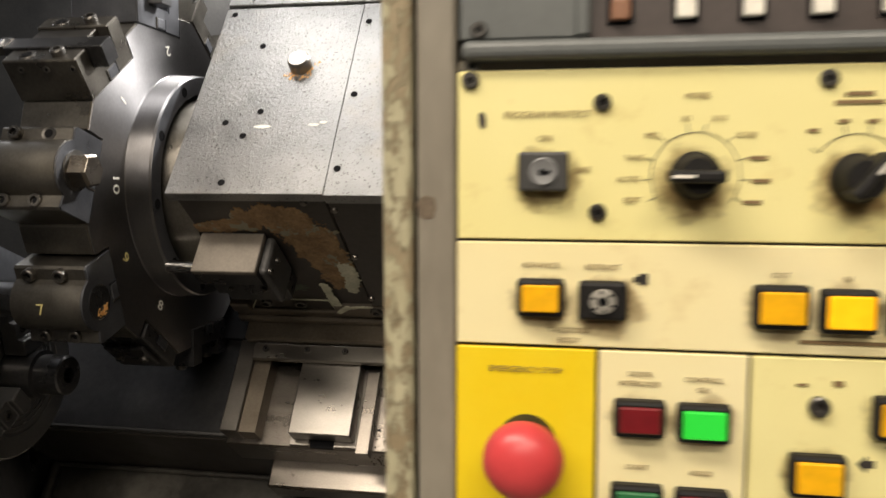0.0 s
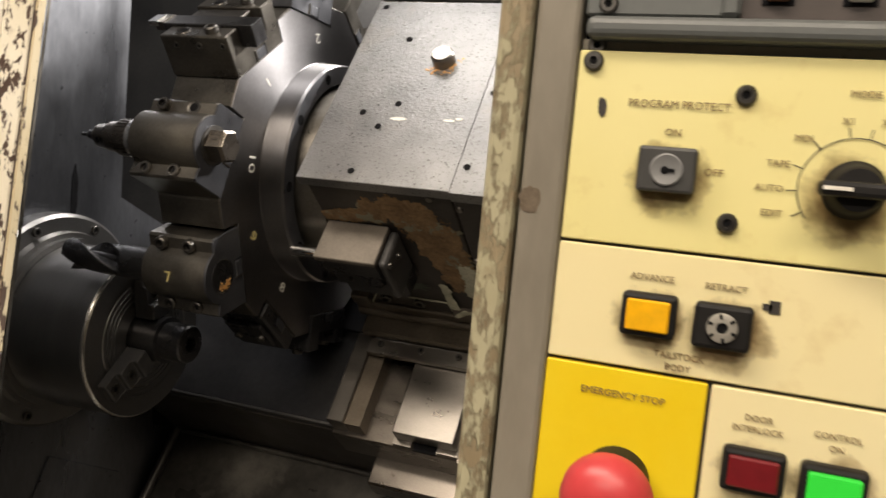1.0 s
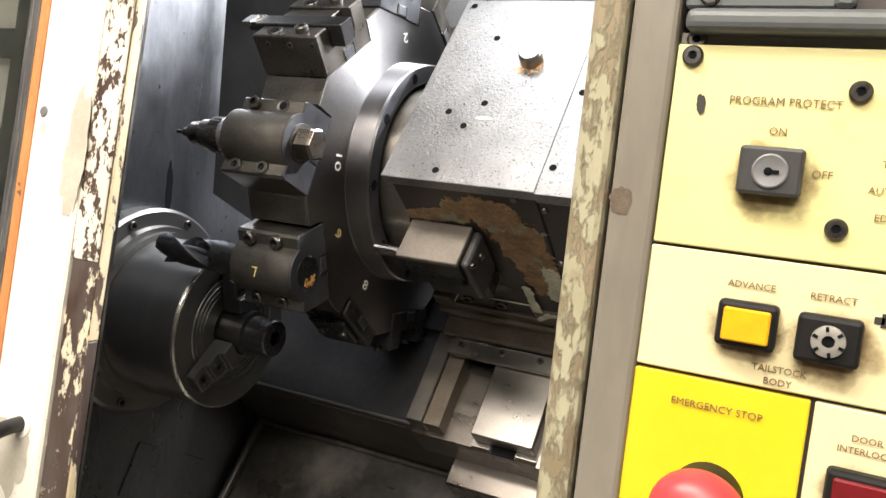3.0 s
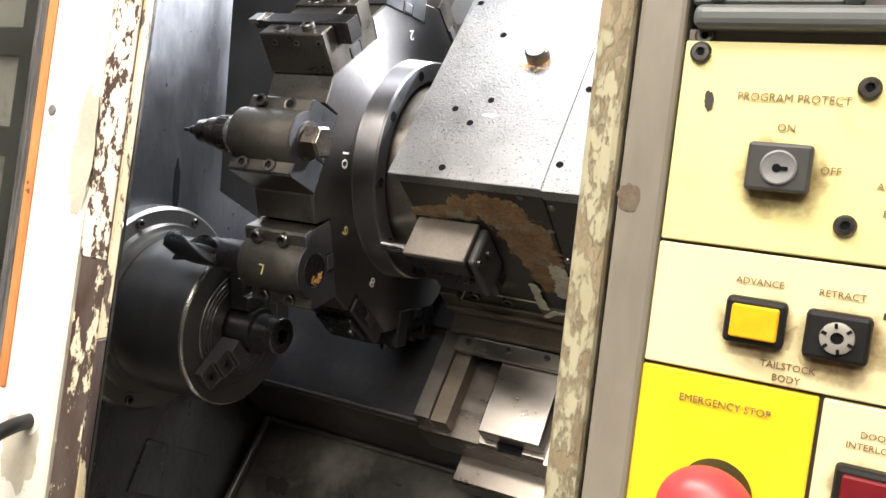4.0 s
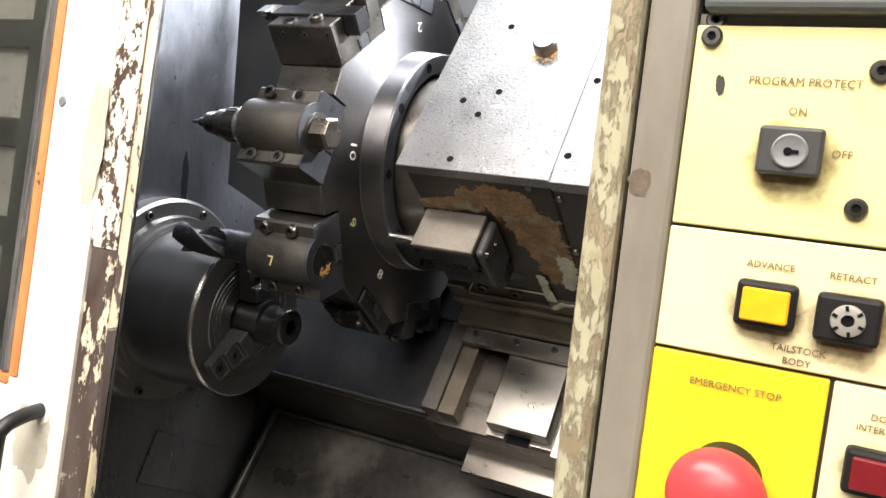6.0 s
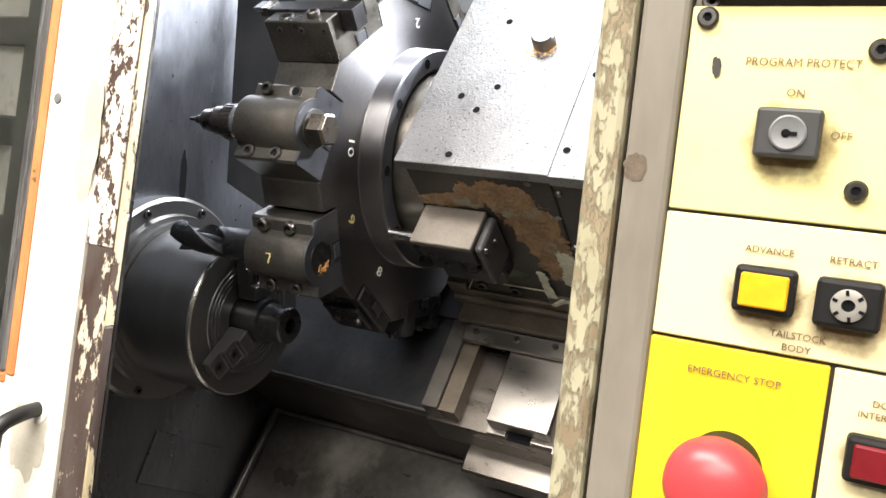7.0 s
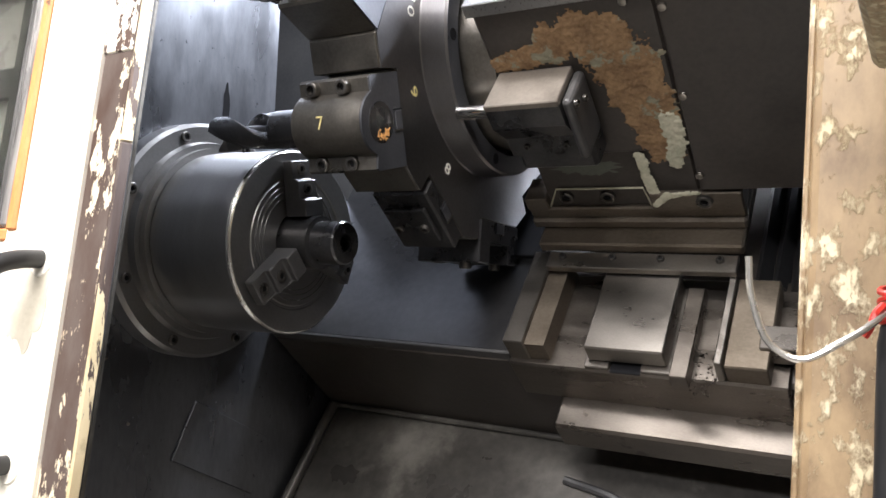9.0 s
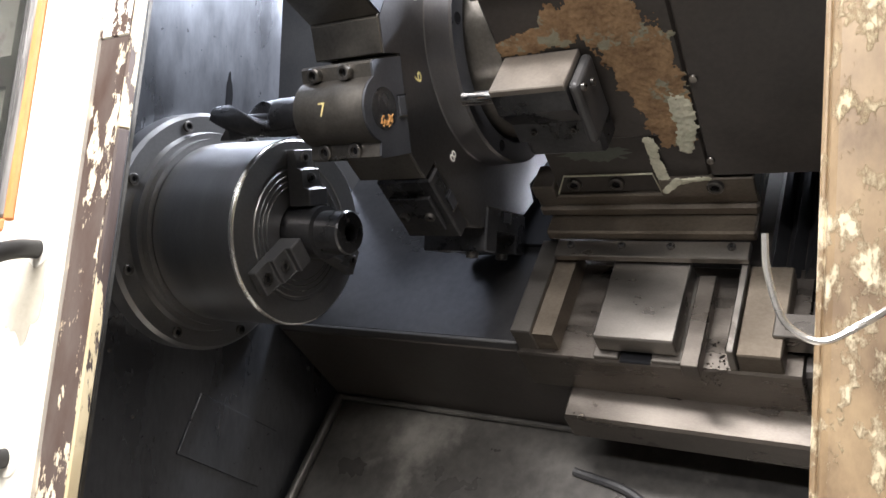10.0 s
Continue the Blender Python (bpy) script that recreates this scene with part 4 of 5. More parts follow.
# ---- machine front ----
def sliding_door():
    d = thing("sliding_door", (-0.64, 0.52, 0.72), "open cream-painted sliding door with heavily chipped brown edge", "door")
    part("face_panel", boxed((-0.618, -0.016, -0.50), (-0.5512, 0.018, 0.75), FRONT, 0.002), DOORW, d, "cream door face")
    part("face_panel", boxed((-1.25, -0.016, -0.50), (-0.618, 0.018, -0.03), FRONT, 0.002), DOORW, d)
    part("edge_channel", boxed((-0.5510, -0.0125, -0.50), (-0.5178, -0.003, 0.75), FRONT, 0.002), CHIPB, d, "bare brown edge channel with flaking paint")
    part("edge_channel", boxed((-0.5510, -0.0138, 0.095), (-0.5195, -0.010, 0.75), FRONT, 0.001), CHIP, d)
    part("edge_groove", boxed((-0.5178, -0.0140, -0.50), (-0.5166, -0.004, 0.75), FRONT), CHIPB, d, "dark seam")
    part("edge_rim", boxed((-0.5166, -0.0145, 0.030), (-0.5140, -0.0050, 0.75), FRONT, 0.0012), RIMP, d, "flaked rim strip")
    part("edge_rim", boxed((-0.5166, -0.0145, -0.50), (-0.5140, -0.0050, 0.030), FRONT, 0.0012), RIMLOW, d, "rim strip worn to bare metal")
    part("edge_bead", boxed((-0.5142, -0.0048, -0.50), (-0.5136, -0.0022, 0.75), FRONT), HOLDER, d, "thin bare metal edge")
    # unseen from the front; added so the steel inside mirrors something dark
    part("reflection_liner", boxed((-1.25, 0.0185, -0.50), (-0.548, 0.0215, 0.75), FRONT), BLACKP, d, "unseen dark sheet added to darken reflections in the machine")
    fr = part("window_frame", boxed((-0.6275, -0.0185, -0.032), (-0.6175, 0.006, 0.75), FRONT, 0.002), ORANGE_SEAL, d, "orange primer window surround")
    part("window_frame", boxed((-1.25, -0.0185, -0.040), (-0.6275, 0.006, -0.030), FRONT, 0.002), ORANGE_SEAL, d)
    part("window_gasket", boxed((-0.640, -0.0205, -0.030), (-0.6278, 0.010, 0.75), FRONT, 0.003), GASKET, d, "black rubber gasket with silver highlights put into its colour")
    part("window_gasket", boxed((-1.25, -0.0205, -0.030), (-0.640, 0.010, -0.018), FRONT, 0.003), GRILLE, d)
    # guard plate with rectangular openings behind the glass
    for k in range(9):
        part("guard_bar", boxed((-1.25, 0.002, -0.018 + 0.093 * k), (-0.640, 0.008, 0.010 + 0.093 * k), FRONT, 0.002), GRILLE, d)
    part("guard_stile", boxed((-0.683, 0.0015, -0.018), (-0.640, 0.0085, 0.75), FRONT, 0.002), GRILLE, d)
    part("guard_backing", boxed((-1.25, 0.012, -0.030), (-0.640, 0.016, 0.75), FRONT), BACKING, d)
    g = part("window_pane", boxed((-1.25, -0.008, -0.020), (-0.640, -0.003, 0.75), FRONT), GLASS, d, "scratched window glass")
    # pull handle
    P = [FRONT @ Vector(p) for p in ((-0.579, -0.014, -0.052), (-0.579, -0.034, -0.053), (-0.581, -0.050, -0.060), (-0.583, -0.053, -0.078), (-0.583, -0.053, -0.170), (-0.582, -0.050, -0.186), (-0.581, -0.034, -0.192), (-0.581, -0.014, -0.193))]
    h = part("pull_handle", tube(bmesh.new(), smoothed(P, 6), 0.0066, 16), RUBBER, d, "glossy black bent pull handle", True)
    for zz in (-0.052, -0.193):
        part("worn_patch", lathe(bmesh.new(), [(0, 0.013), (0.0012, 0.012), (0.0014, 0)], frame_to(FRONT @ Vector((-0.579, -0.0162, zz)), (0, -1, LEAN)), 24), DOORW, d)
    for cx, cz, rx, rz, seed in ((-0.588, -0.080, 0.022, 0.034, 1), (-0.560, 0.185, 0.013, 0.055, 2), (-0.612, -0.22, 0.012, 0.05, 3), (-0.585, -0.33, 0.022, 0.05, 4)):
        bm = bmesh.new()
        ring = []
        for q in range(48):
            a = 2 * math.pi * q / 48
            r = 1 + 0.35 * noise.noise(Vector((2 * math.cos(a), 2 * math.sin(a), seed * 7.0))) + 0.12 * noise.noise(Vector((9 * math.cos(a), 9 * math.sin(a), seed)))
            ring.append(bm.verts.new(FRONT @ Vector((min(cx + rx * r * math.cos(a), -0.547), -0.0164, cz + rz * r * math.sin(a)))))
        bm.faces.new(ring)
        part("flaked_patch", bm, FLAKED, d, "bare patch of flaked paint")
    part("door_screw", lathe(bmesh.new(), [(0, 0.005), (0.001, 0.004), (0.0012, 0)], frame_to(FRONT @ Vector((-0.606, -0.0162, 0.215)), (0, -1, LEAN)), 14), GREYMETAL, d)
    return d


sliding_door()


def front_cover():
    c = thing("front_cover", (0.2, 0.53, 0.5), "cream-painted lathe front cover, rust-stained and chipped", "cover")
    part("jamb", boxed((-0.089, 0.0, -0.70), (0.75, 0.030, 0.85), FRONT, 0.004, 2), JAMBP, c, "rust-stained cream jamb")
    part("jamb_return", boxed((-0.0915, 0.003, -0.70), (-0.0885, 0.060, 0.85), FRONT, 0.001), JAMBP, c)
    part("header", boxed((-1.35, 0.035, 0.62), (0.75, 0.065, 0.86), FRONT, 0.003), DOORW, c)
    part("sill", boxed((-1.35, 0.02, -0.72), (0.75, 0.05, -0.52), FRONT, 0.003), JAMBP, c)
    part("base_cover", boxed((-1.35, 0.47, 0.0), (0.75, 1.33, 0.49)), DOORW, c)
    # added dark sheets, out of view, that cut light bounced into the machine
    part("reflection_liner", boxed((-0.085, 0.0305, -0.70), (0.74, 0.0335, 0.85), FRONT), BLACKP, c, "unseen dark sheet added to darken reflections in the machine")
    part("reflection_liner", boxed((-1.35, 0.0655, 0.62), (0.75, 0.0685, 0.86), FRONT), BLACKP, c)
    part("reflection_liner", boxed((-1.35, 0.0555, -0.70), (-0.80, 0.0585, 0.62), FRONT), BLACKP, c)
    part("fixed_cover", boxed((-1.35, 0.030, -0.70), (-0.80, 0.055, 0.85), FRONT, 0.003), DOORW, c)
    return c


front_cover()

PY = 0.340  # face of the control panel


def on_panel(x, z, off=0.0):
    return Vector((x, PY - off, z))


def panel_text(body, size, x, z, parent, wide=1.0, material=None):
    m = Matrix.Translation(on_panel(x, z, 0.0006)) @ Matrix.Rotation(radians(90), 4, "X") @ Matrix.Diagonal((wide, 1, 1, 1))
    return lettering(body, size * 0.92, m, material or PRINT, parent, "printed_label")


def bars(x, z, w, h, parent):
    part("printed_bar", boxed((x - w / 2, PY - 0.0006, z - 0.36 * h), (x + w / 2, PY - 0.0002, z + 0.36 * h)), PRINT, parent)


def flathead(parent, x, z, r=0.0036, y=None):
    p = on_panel(x, z, 0.0008) if y is None else Vector((x, y, z))
    s = part("panel_screw", lathe(bmesh.new(), [(-0.001, r), (0.0006, r), (0.0014, r * 0.8), (0.0014, r * 0.45), (0.0004, r * 0.4), (0.0004, 0)], frame_to(p, (0, -1, 0)), 20), BLACK_OXIDE, parent, "black socket screw", True)
    part("screw_socket", lathe(bmesh.new(), [(0.0005, r * 0.38), (0.0006, 0)], frame_to(p, (0, -1, 0)), 6), HOLE, s)


def grime(parent, x, z, w, h):
    bm = bmesh.new()
    bm.faces.new([bm.verts.new((x + sx * w / 2, PY - 0.00025, z + sz * h / 2)) for sx, sz in ((-1, -1), (1, -1), (1, 1), (-1, 1))])
    return part("grime_film", bm, GRIME, parent, "brown hand dirt")


def pendant():
    p = thing("control_pendant", (0.14, 0.42, 1.228), "cream machine control pendant with grey frame and chipped rim", "control panel")
    part("housing", boxed((-0.066, 0.352, 1.230), (0.42, 0.50, 1.98), Matrix(), 0.006, 3), PENDP, p, "flaking pale green housing")
    # turned-in rim
    part("rim", boxed((-0.0695, 0.3435, 1.2265), (-0.0558, 0.372, 1.98), Matrix(), 0.003, 2), PENDP, p, "chipped pale green rim")
    part("rim", boxed((-0.0556, 0.3435, 1.2265), (0.42, 0.372, 1.2402), Matrix(), 0.003, 2), PENDP, p)
    part("rim_gap", boxed((-0.0558, 0.3505, 1.2402), (0.42, 0.353, 1.98)), HOLE, p, "dark gap")
    part("frame", boxed((-0.0528, 0.3385, 1.2430), (-0.0362, 0.352, 1.98), Matrix(), 0.002, 2), GREYF, p, "grey painted frame")
    part("frame", boxed((-0.0362, 0.3385, 1.2430), (0.42, 0.352, 1.2560), Matrix(), 0.002, 2), GREYF, p)
    part("backing_plate", boxed((-0.0362, PY + 0.003, 1.2560), (0.42, 0.353, 1.4562)), INK, p)
    part("panel_plate", boxed((-0.0355, PY, 1.3860), (0.42, PY + 0.004, 1.4555), Matrix(), 0.0005), CREAM, p, "cream enamel plate")
    part("panel_plate", boxed((-0.0358, PY, 1.3412), (0.42, PY + 0.004, 1.3848), Matrix(), 0.0005), PALE, p, "pale cream enamel plate")
    part("emergency_plate", boxed((-0.0360, PY, 1.2562), (0.0229, PY + 0.004, 1.3398), Matrix(), 0.0005), YELLOW, p, "bright yellow plate")
    part("panel_plate", boxed((0.0243, PY, 1.2562), (0.0838, PY + 0.004, 1.3398), Matrix(), 0.0005), PALE, p, "pale cream enamel plate")
    part("panel_plate", boxed((0.0852, PY, 1.2562), (0.42, PY + 0.004, 1.3398), Matrix(), 0.0005), CREAM, p, "cream enamel plate")
    for x, z in ((-0.030, 1.4515), (0.0236, 1.4418), (0.0225, 1.3975), (0.109, 1.4498), (0.146, 1.4412), (0.143, 1.3950), (-0.0335, 1.2600)):
        flathead(p, x, z)
    for x, z, w, h in ((0.0005, 1.4110, 0.036, 0.034), (0.0, 1.3595, 0.034, 0.030), (0.0265, 1.3585, 0.040, 0.032), (0.0945, 1.3590, 0.036, 0.030), (0.1195, 1.3585, 0.036, 0.030), (0.145, 1.3580, 0.034, 0.030), (0.0410, 1.3115, 0.034, 0.028), (0.0670, 1.3105, 0.034, 0.028), (0.0605, 1.4090, 0.040, 0.040), (0.1205, 1.4080, 0.040, 0.040), (0.1105, 1.2920, 0.036, 0.030), (0.1410, 1.3170, 0.036, 0.030)):
        grime(p, x, z, w, h)
    bm = bmesh.new()
    bm.faces.new([bm.verts.new((-0.0485 + 0.0042 * (1 + 0.3 * noise.noise(Vector((2 * math.cos(a), 2 * math.sin(a), 1)))) * math.cos(a), 0.3383, 1.3990 + 0.0052 * (1 + 0.3 * noise.noise(Vector((2 * math.cos(a), 2 * math.sin(a), 4)))) * math.sin(a))) for a in [2 * math.pi * k / 36 for k in range(36)]])
    part("brown_stain", bm, surface("brown_stain", (0.085, 0.06, 0.04), (0.17, 0.13, 0.09), 0.5, 0.0, 300, 900), p, "brown stain")
    # chip in the enamel
    bm = bmesh.new()
    bm.faces.new([bm.verts.new((-0.0252 + 0.0016 * (1 + 0.45 * noise.noise(Vector((2 * math.cos(a), 2 * math.sin(a), 5)))) * math.cos(a) - 0.10 * (0.0034 * math.sin(a)), PY - 0.0004, 1.4352 + 0.0034 * (1 + 0.35 * noise.noise(Vector((2 * math.cos(a), 2 * math.sin(a), 8)))) * math.sin(a))) for a in [2 * math.pi * k / 32 for k in range(32)]])
    part("enamel_chip", bm, INK, p)
    # key switch
    panel_text("PROGRAM PROTECT", 0.0043, 0.0015, 1.4372, p, 0.95)
    panel_text("ON", 0.0040, 0.0008, 1.4275, p)
    panel_text("OFF", 0.0040, 0.0160, 1.4145, p)
    k = part("key_switch", boxed((-0.0096, PY - 0.007, 1.4062), (0.0104, PY, 1.4222), Matrix(), 0.0012, 2), DARKGREY, p, "dark grey square key switch")
    part("lock_barrel", lathe(bmesh.new(), [(0, 0.0057), (0.0007, 0.0057), (0.0010, 0.0051), (0.0008, 0.0047), (0.0008, 0)], frame_to((0.0005, PY - 0.007, 1.4142), (0, -1, 0)), 28), GREYMETAL, k, "dull metal lock", True)
    bm = lathe(bmesh.new(), [(0.0011, 0.0014), (0.0013, 0)], frame_to((0.0000, PY - 0.007, 1.4140), (0, -1, 0)), 12)
    box(bm, (0.0000, PY - 0.0083, 1.4134), (0.0034, PY - 0.0080, 1.4146))
    part("keyhole", bm, HOLE, k)
    # rotary mode switch
    def rotary(x, z, r, deg, label):
        q = part("rotary_knob", lathe(bmesh.new(), [(0, r), (0.003, r), (0.005, r * 0.86), (0.013, r * 0.80), (0.0145, r * 0.7), (0.0145, 0)], frame_to(on_panel(x, z), (0, -1, 0)), 32), PLASTIC, p, label, True)
        m = Matrix.Translation(on_panel(x, z, 0.012)) @ Matrix.Rotation(radians(deg), 4, "Y")
        bm = boxed((-r * 1.18, -0.009, -r * 0.26), (r * 0.95, 0.006, r * 0.26), m, 0.0016, 2)
        part("grip_bar", bm, PLASTIC, q)
        part("pointer_line", boxed((-r * 1.1, -0.0096, -0.0006), (-r * 0.25, -0.0089, 0.0006), m), KEYWHITE, q, "white pointer line")
        return q

    rotary(0.0605, 1.4125, 0.0098, 0, "black rotary mode knob")
    rotary(0.1205, 1.4115, 0.0098, 128, "black rotary override knob")
    for cx, cz, r, a0, a1 in ((0.0605, 1.4125, 0.0172, -38, 218), (0.1205, 1.4115, 0.0172, 40, 145)):
        bm = bmesh.new()
        n = 40
        ring = []
        for i in range(n + 1):
            a = radians(a0 + (a1 - a0) * i / n)
            ring.append([bm.verts.new((cx + rr * math.cos(a), PY - 0.0005, cz + rr * math.sin(a))) for rr in (r - 0.00018, r + 0.00018)])
        for a, b in zip(ring, ring[1:]):
            bm.faces.new((a[0], a[1], b[1], b[0]))
        for a in ((210, 185, 160, 132, 100, 80, 48, 20, -5, -30) if r and cx < 0.1 else (145, 105, 78, 42)):
            c, s = math.cos(radians(a)), math.sin(radians(a))
            e = Vector((-s, 0, c)) * 0.00018
            q0, q1 = Vector((cx + r * c, PY - 0.0005, cz + r * s)), Vector((cx + (r + 0.0035) * c, PY - 0.0005, cz + (r + 0.0035) * s))
            bm.faces.new([bm.verts.new(v) for v in (q0 - e, q1 - e, q1 + e, q0 + e)])
        part("dial_scale", bm, INK, p)
    panel_text("MODE", 0.0036, 0.0605, 1.4440, p)
    for word, x, z in (("EDIT", 0.0362, 1.4025), ("AUTO", 0.0345, 1.4110), ("TAPE", 0.0365, 1.4195), ("MDI", 0.0435, 1.4285), ("X1", 0.0565, 1.4350), ("X10", 0.0690, 1.4350), ("X100", 0.0795, 1.4285)):
        panel_text(word, 0.0036, x, z, p)
    for x, z, w in ((0.0842, 1.4195, 0.007), (0.0855, 1.4105, 0.007), (0.0825, 1.4020, 0.007), (0.1205, 1.4440, 0.010), (0.1205, 1.4408, 0.018), (0.1040, 1.4300, 0.004), (0.1150, 1.4335, 0.004), (0.1255, 1.4335, 0.004), (0.1350, 1.4300, 0.006)):
        bars(x, z, w, 0.0021, p)

    # square illuminated buttons
    def button(x0, z0, x1, z1, lens, label, bare=False):
        b = part("push_button", boxed((x0, PY - 0.0065, z0), (x1, PY, z1), Matrix(), 0.0016, 2), PLASTIC, p, label)
        if bare:
            c = ((x0 + x1) / 2, PY - 0.0065, (z0 + z1) / 2)
            pale = plain("tarnished_contact", (0.34, 0.32, 0.28), 0.45, 0.3)
            k = part("bare_socket", lathe(bmesh.new(), [(0.0002, 0.0053), (0.0014, 0.0051), (0.0016, 0.0046), (0.0016, 0.0021), (0.0006, 0.0019)], frame_to(c, (0, -1, 0)), 28), pale, b, "bare lamp socket, its lens missing", True)
            part("socket_well", lathe(bmesh.new(), [(0.0006, 0.0020), (0.0007, 0)], frame_to(c, (0, -1, 0)), 20), HOLE, k)
            for q in range(6):
                w = Matrix.Translation(c) @ Matrix.Rotation(radians(20 + 60 * q), 4, "Y")
                part("socket_slot", boxed((0.0034, -0.0019, -0.0005), (0.0050, -0.0012, 0.0005), w), HOLE, k)
            return b
        part("lens", boxed((x0 + 0.0022, PY - 0.0085, z0 + 0.0024), (x1 - 0.0022, PY - 0.006, z1 - 0.0022), Matrix(), 0.0006), lens, b)
        return b

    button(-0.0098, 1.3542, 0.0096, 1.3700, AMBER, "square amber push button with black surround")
    button(0.0154, 1.3536, 0.0350, 1.3695, AMBER, "black push button with its lens missing", True)
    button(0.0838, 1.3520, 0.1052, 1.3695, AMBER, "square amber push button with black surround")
    button(0.1088, 1.3510, 0.1302, 1.3685, AMBER_ON, "lit amber push button")
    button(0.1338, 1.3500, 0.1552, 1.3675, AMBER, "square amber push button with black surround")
    button(0.0306, 1.3050, 0.0514, 1.3205, RED_OFF, "dark red push button")
    button(0.0560, 1.3040, 0.0770, 1.3200, GREEN_ON, "lit green push button")
    button(0.0300, 1.2680, 0.0512, 1.2845, GREEN_OFF, "dark green push button")
    button(0.0560, 1.2670, 0.0775, 1.2840, RED_OFF, "dark red push button")
    button(0.1000, 1.2840, 0.1215, 1.3015, AMBER, "amber jog button")
    button(0.1305, 1.3090, 0.1520, 1.3265, AMBER, "amber jog button")
    part("jack_socket", lathe(bmesh.new(), [(0, 0.0042), (0.0025, 0.0042), (0.003, 0.0034), (0.003, 0.0020), (0.0006, 0.0018), (0.0006, 0)], frame_to(on_panel(0.1110, 1.3205), (0, -1, 0)), 24), BLACK_OXIDE, p, "small round socket", True)
    for x, z, a in ((0.1405, 1.3045, 0), (0.1300, 1.2975, 90), (0.1510, 1.2965, -90)):
        m = Matrix.Translation(on_panel(x, z, 0.0004)) @ Matrix.Rotation(radians(-a), 4, "Y")
        bm = bmesh.new()
        bm.faces.new([bm.verts.new(m @ Vector(v)) for v in ((-0.0016, 0, -0.003), (0.0016, 0, -0.003), (0.0016, 0, 0), (0.0038, 0, 0), (0, 0, 0.0036), (-0.0038, 0, 0), (-0.0016, 0, 0))])
        part("arrow_mark", bm, INK, p)
    bm = boxed((0.0375, PY - 0.0005, 1.3690), (0.0405, PY - 0.0001, 1.3712))
    box(bm, (0.0395, PY - 0.0005, 1.3680), (0.0432, PY - 0.0001, 1.3725))
    part("arrow_mark", bm, INK, p)
    panel_text("ADVANCE", 0.0036, -0.0005, 1.3752, p)
    panel_text("RETRACT", 0.0036, 0.0250, 1.3748, p)
    panel_text("TAILSTOCK", 0.0036, 0.0118, 1.3480, p)
    panel_text("BODY", 0.0036, 0.0118, 1.3438, p)
    panel_text("OUT", 0.0034, 0.0945, 1.3730, p)
    panel_text("IN", 0.0034, 0.1195, 1.3720, p)
    bars(0.1445, 1.3710, 0.009, 0.002, p)
    bars(0.1195, 1.3465, 0.034, 0.0022, p)
    panel_text("EMERGENCY STOP", 0.0040, -0.0065, 1.3305, p)
    panel_text("DOOR", 0.0034, 0.0410, 1.3305, p)
    panel_text("INTERLOCK", 0.0034, 0.0410, 1.3265, p)
    panel_text("CONTROL", 0.0034, 0.0665, 1.3290, p)
    panel_text("ON", 0.0034, 0.0665, 1.3248, p)
    panel_text("START", 0.0034, 0.0405, 1.2905, p)
    panel_text("HOLD", 0.0034, 0.0665, 1.2895, p)
    bars(0.1045, 1.3290, 0.004, 0.0014, p)
    bars(0.1180, 1.3300, 0.004, 0.003, p)
    # emergency stop
    e = part("emergency_stop", lathe(bmesh.new(), [(0.0, 0.0125), (0.012, 0.0125), (0.013, 0.011), (0.018, 0.010)], frame_to(on_panel(-0.0055, 1.2985), (0, -1, 0)), 40), PLASTIC, p, "black collar", True)
    part("mushroom_head", lathe(bmesh.new(), [(0.017, 0.010), (0.0185, 0.0150), (0.021, 0.0163), (0.0245, 0.0160), (0.0285, 0.0138), (0.0315, 0.0098), (0.033, 0.005), (0.0333, 0)], frame_to(on_panel(-0.0055, 1.2985), (0, -1, 0)), 56), RED, e, "red mushroom head", True)
    return p


pendant()


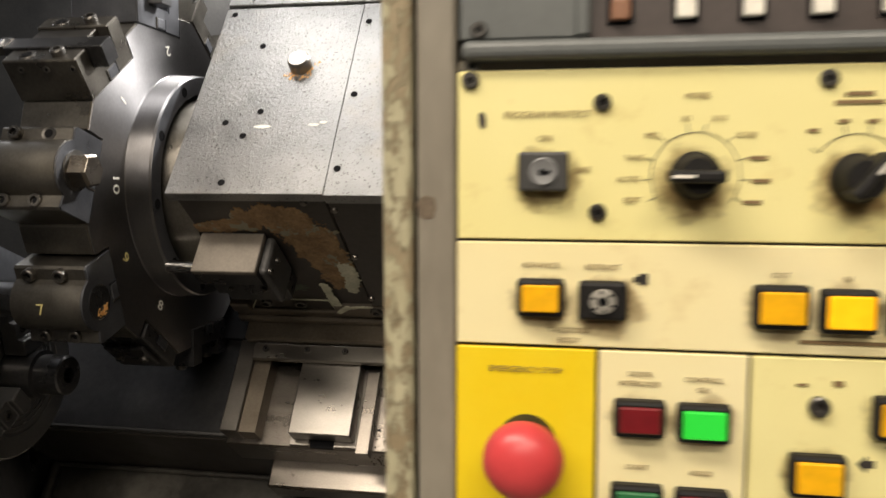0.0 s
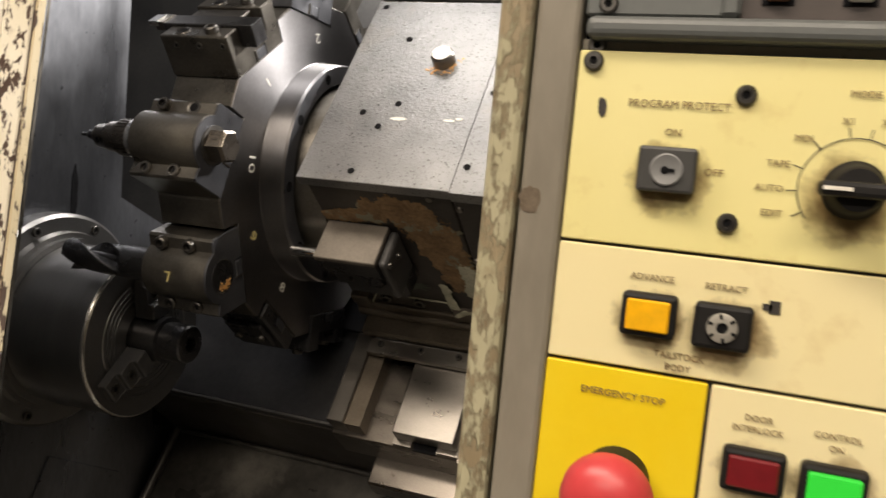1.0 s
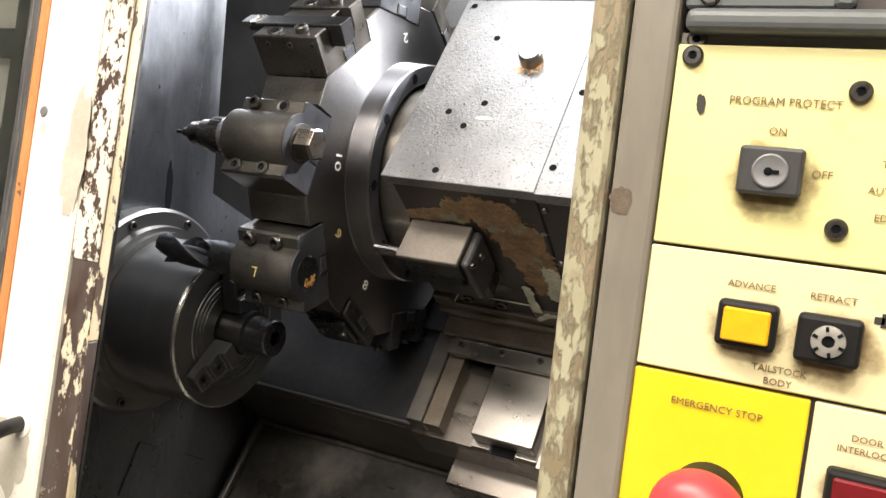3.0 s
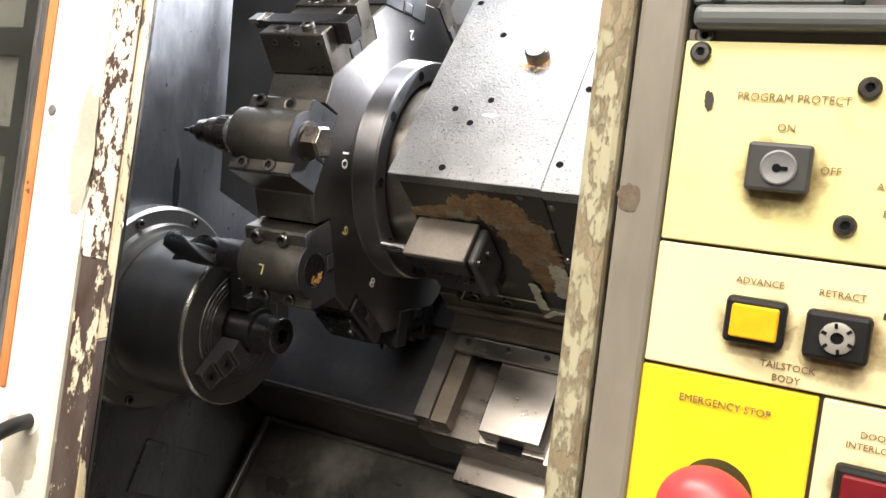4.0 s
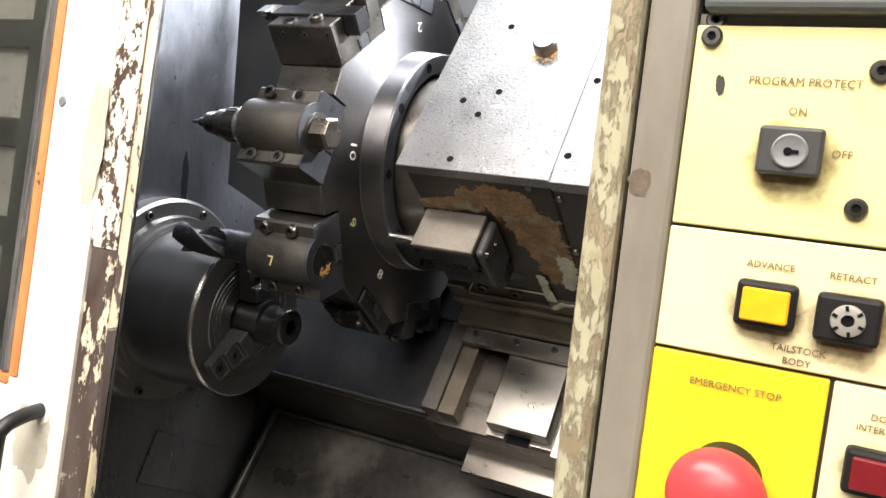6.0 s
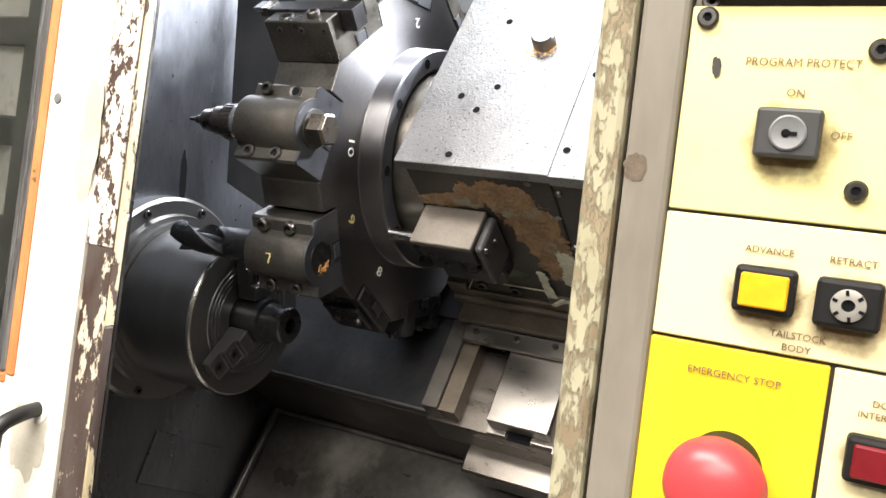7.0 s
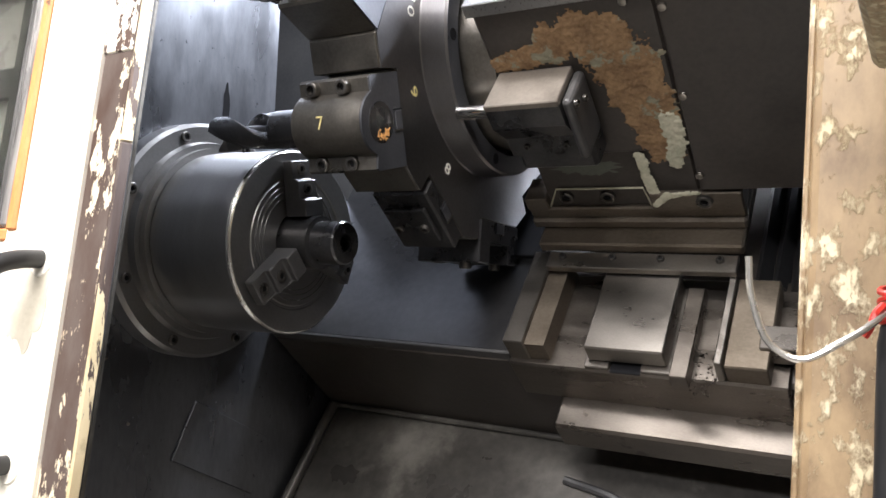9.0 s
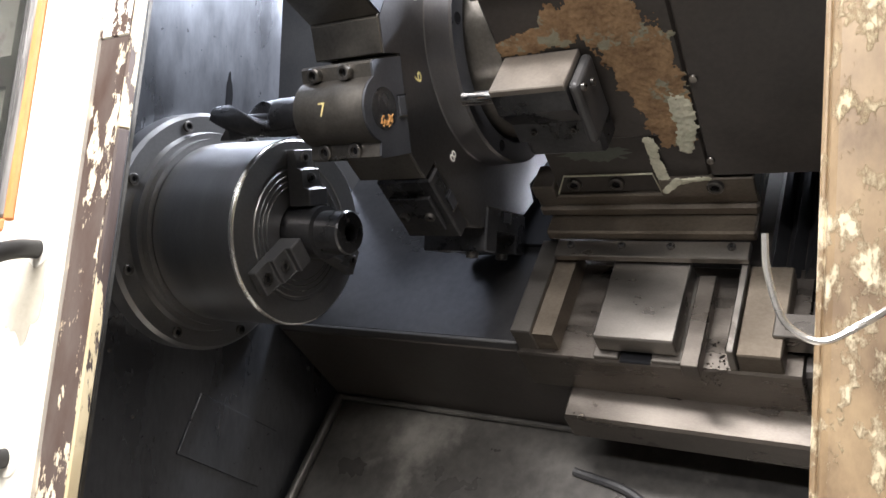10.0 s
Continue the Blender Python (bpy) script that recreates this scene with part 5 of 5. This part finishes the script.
def display_unit():
    d = thing("display_bezel", (0.18, 0.34, 1.459), "dark grey-green display bezel with a row of soft keys", "display")
    part("gap_strip", boxed((-0.0355, PY + 0.004, 1.4557), (0.42, 0.353, 1.4600)), GREYF, d)
    part("lower_lip", boxed((-0.0335, PY - 0.006, 1.4592), (0.42, 0.352, 1.4672), Matrix(), 0.003, 3), BEZEL, d)
    part("bezel_plate", boxed((-0.0345, PY - 0.002, 1.4674), (0.018, 0.352, 1.95), Matrix(), 0.001), BEZEL, d)
    part("bezel_plate", boxed((0.018, PY - 0.002, 1.4875), (0.42, 0.352, 1.95), Matrix(), 0.001), BEZEL, d)
    part("key_strip", boxed((0.0185, PY + 0.001, 1.4678), (0.42, 0.352, 1.4872)), KEYSTRIP, d, "brown-black key strip")
    part("strip_stile", boxed((0.0120, PY - 0.0045, 1.4674), (0.0185, 0.345, 1.95), Matrix(), 0.0015), BEZEL, d)
    for k in range(8):
        x = 0.030 + 0.0252 * k
        part("soft_key", boxed((x - 0.0038, PY - 0.003, 1.4738), (x + 0.0038, PY + 0.002, 1.4820), Matrix(), 0.001, 2), KEYBROWN if k in (0, 5) else KEYWHITE, d, "brown key" if k in (0, 5) else "white key")
        part("key_hood", boxed((x - 0.0052, PY + 0.0004, 1.4726), (x + 0.0052, PY + 0.002, 1.4836)), HOLE, d)
    for x, z in ((-0.0265, 1.4715), (-0.0300, 1.4578)):
        flathead(d, x, z, 0.0034, PY - 0.0025 if z > 1.46 else PY + 0.003)
    return d


display_unit()


def hose_end():
    h = thing("hose", (-0.0505, 0.472, 1.0), "black rubber hose end bound with red tape before the jamb", "hose")
    m = frame_to((-0.0505, 0.472, 1.006), (0.006, 0.0, 1.0), (0, 1, 0))
    part("rubber_body", lathe(bmesh.new(), [(-0.35, 0.0108), (0.06, 0.0108), (0.10, 0.0110), (0.124, 0.0110), (0.134, 0.0095), (0.141, 0.0055), (0.1425, 0)], m, 32), RUBBER, h, "glossy black rubber", True)
    bm = bmesh.new()
    for k in range(5):
        c = Vector((-0.0500, 0.472, 1.1400 + 0.0017 * k))
        pts = [c + Vector((0.0102 * math.cos(a), 0.0102 * math.sin(a), 0.0025 * math.cos(a + k))) for a in [2 * math.pi * i / 20 for i in range(21)]]
        tube(bm, pts, 0.0010, 6)
    part("tape_binding", bm, TAPE, h, "red tape binding", True)
    bm = tube(bmesh.new(), smoothed([(-0.0585, 0.465, 1.1435), (-0.0610, 0.463, 1.1400), (-0.0620, 0.462, 1.1360), (-0.0640, 0.462, 1.1325)], 5), 0.0013, 6)
    part("tape_tail", bm, TAPE, h, "", True)
    W = [(-0.099, 0.45, 1.158), (-0.098, 0.45, 1.146), (-0.0935, 0.45, 1.1315), (-0.087, 0.45, 1.1255), (-0.080, 0.45, 1.1245), (-0.0715, 0.453, 1.1295), (-0.0645, 0.458, 1.1345), (-0.0570, 0.466, 1.1415)]
    part("wire", tube(bmesh.new(), smoothed(W, 8), 0.0012, 8), WIRE, h, "bent bright wire", True)
    return h


hose_end()
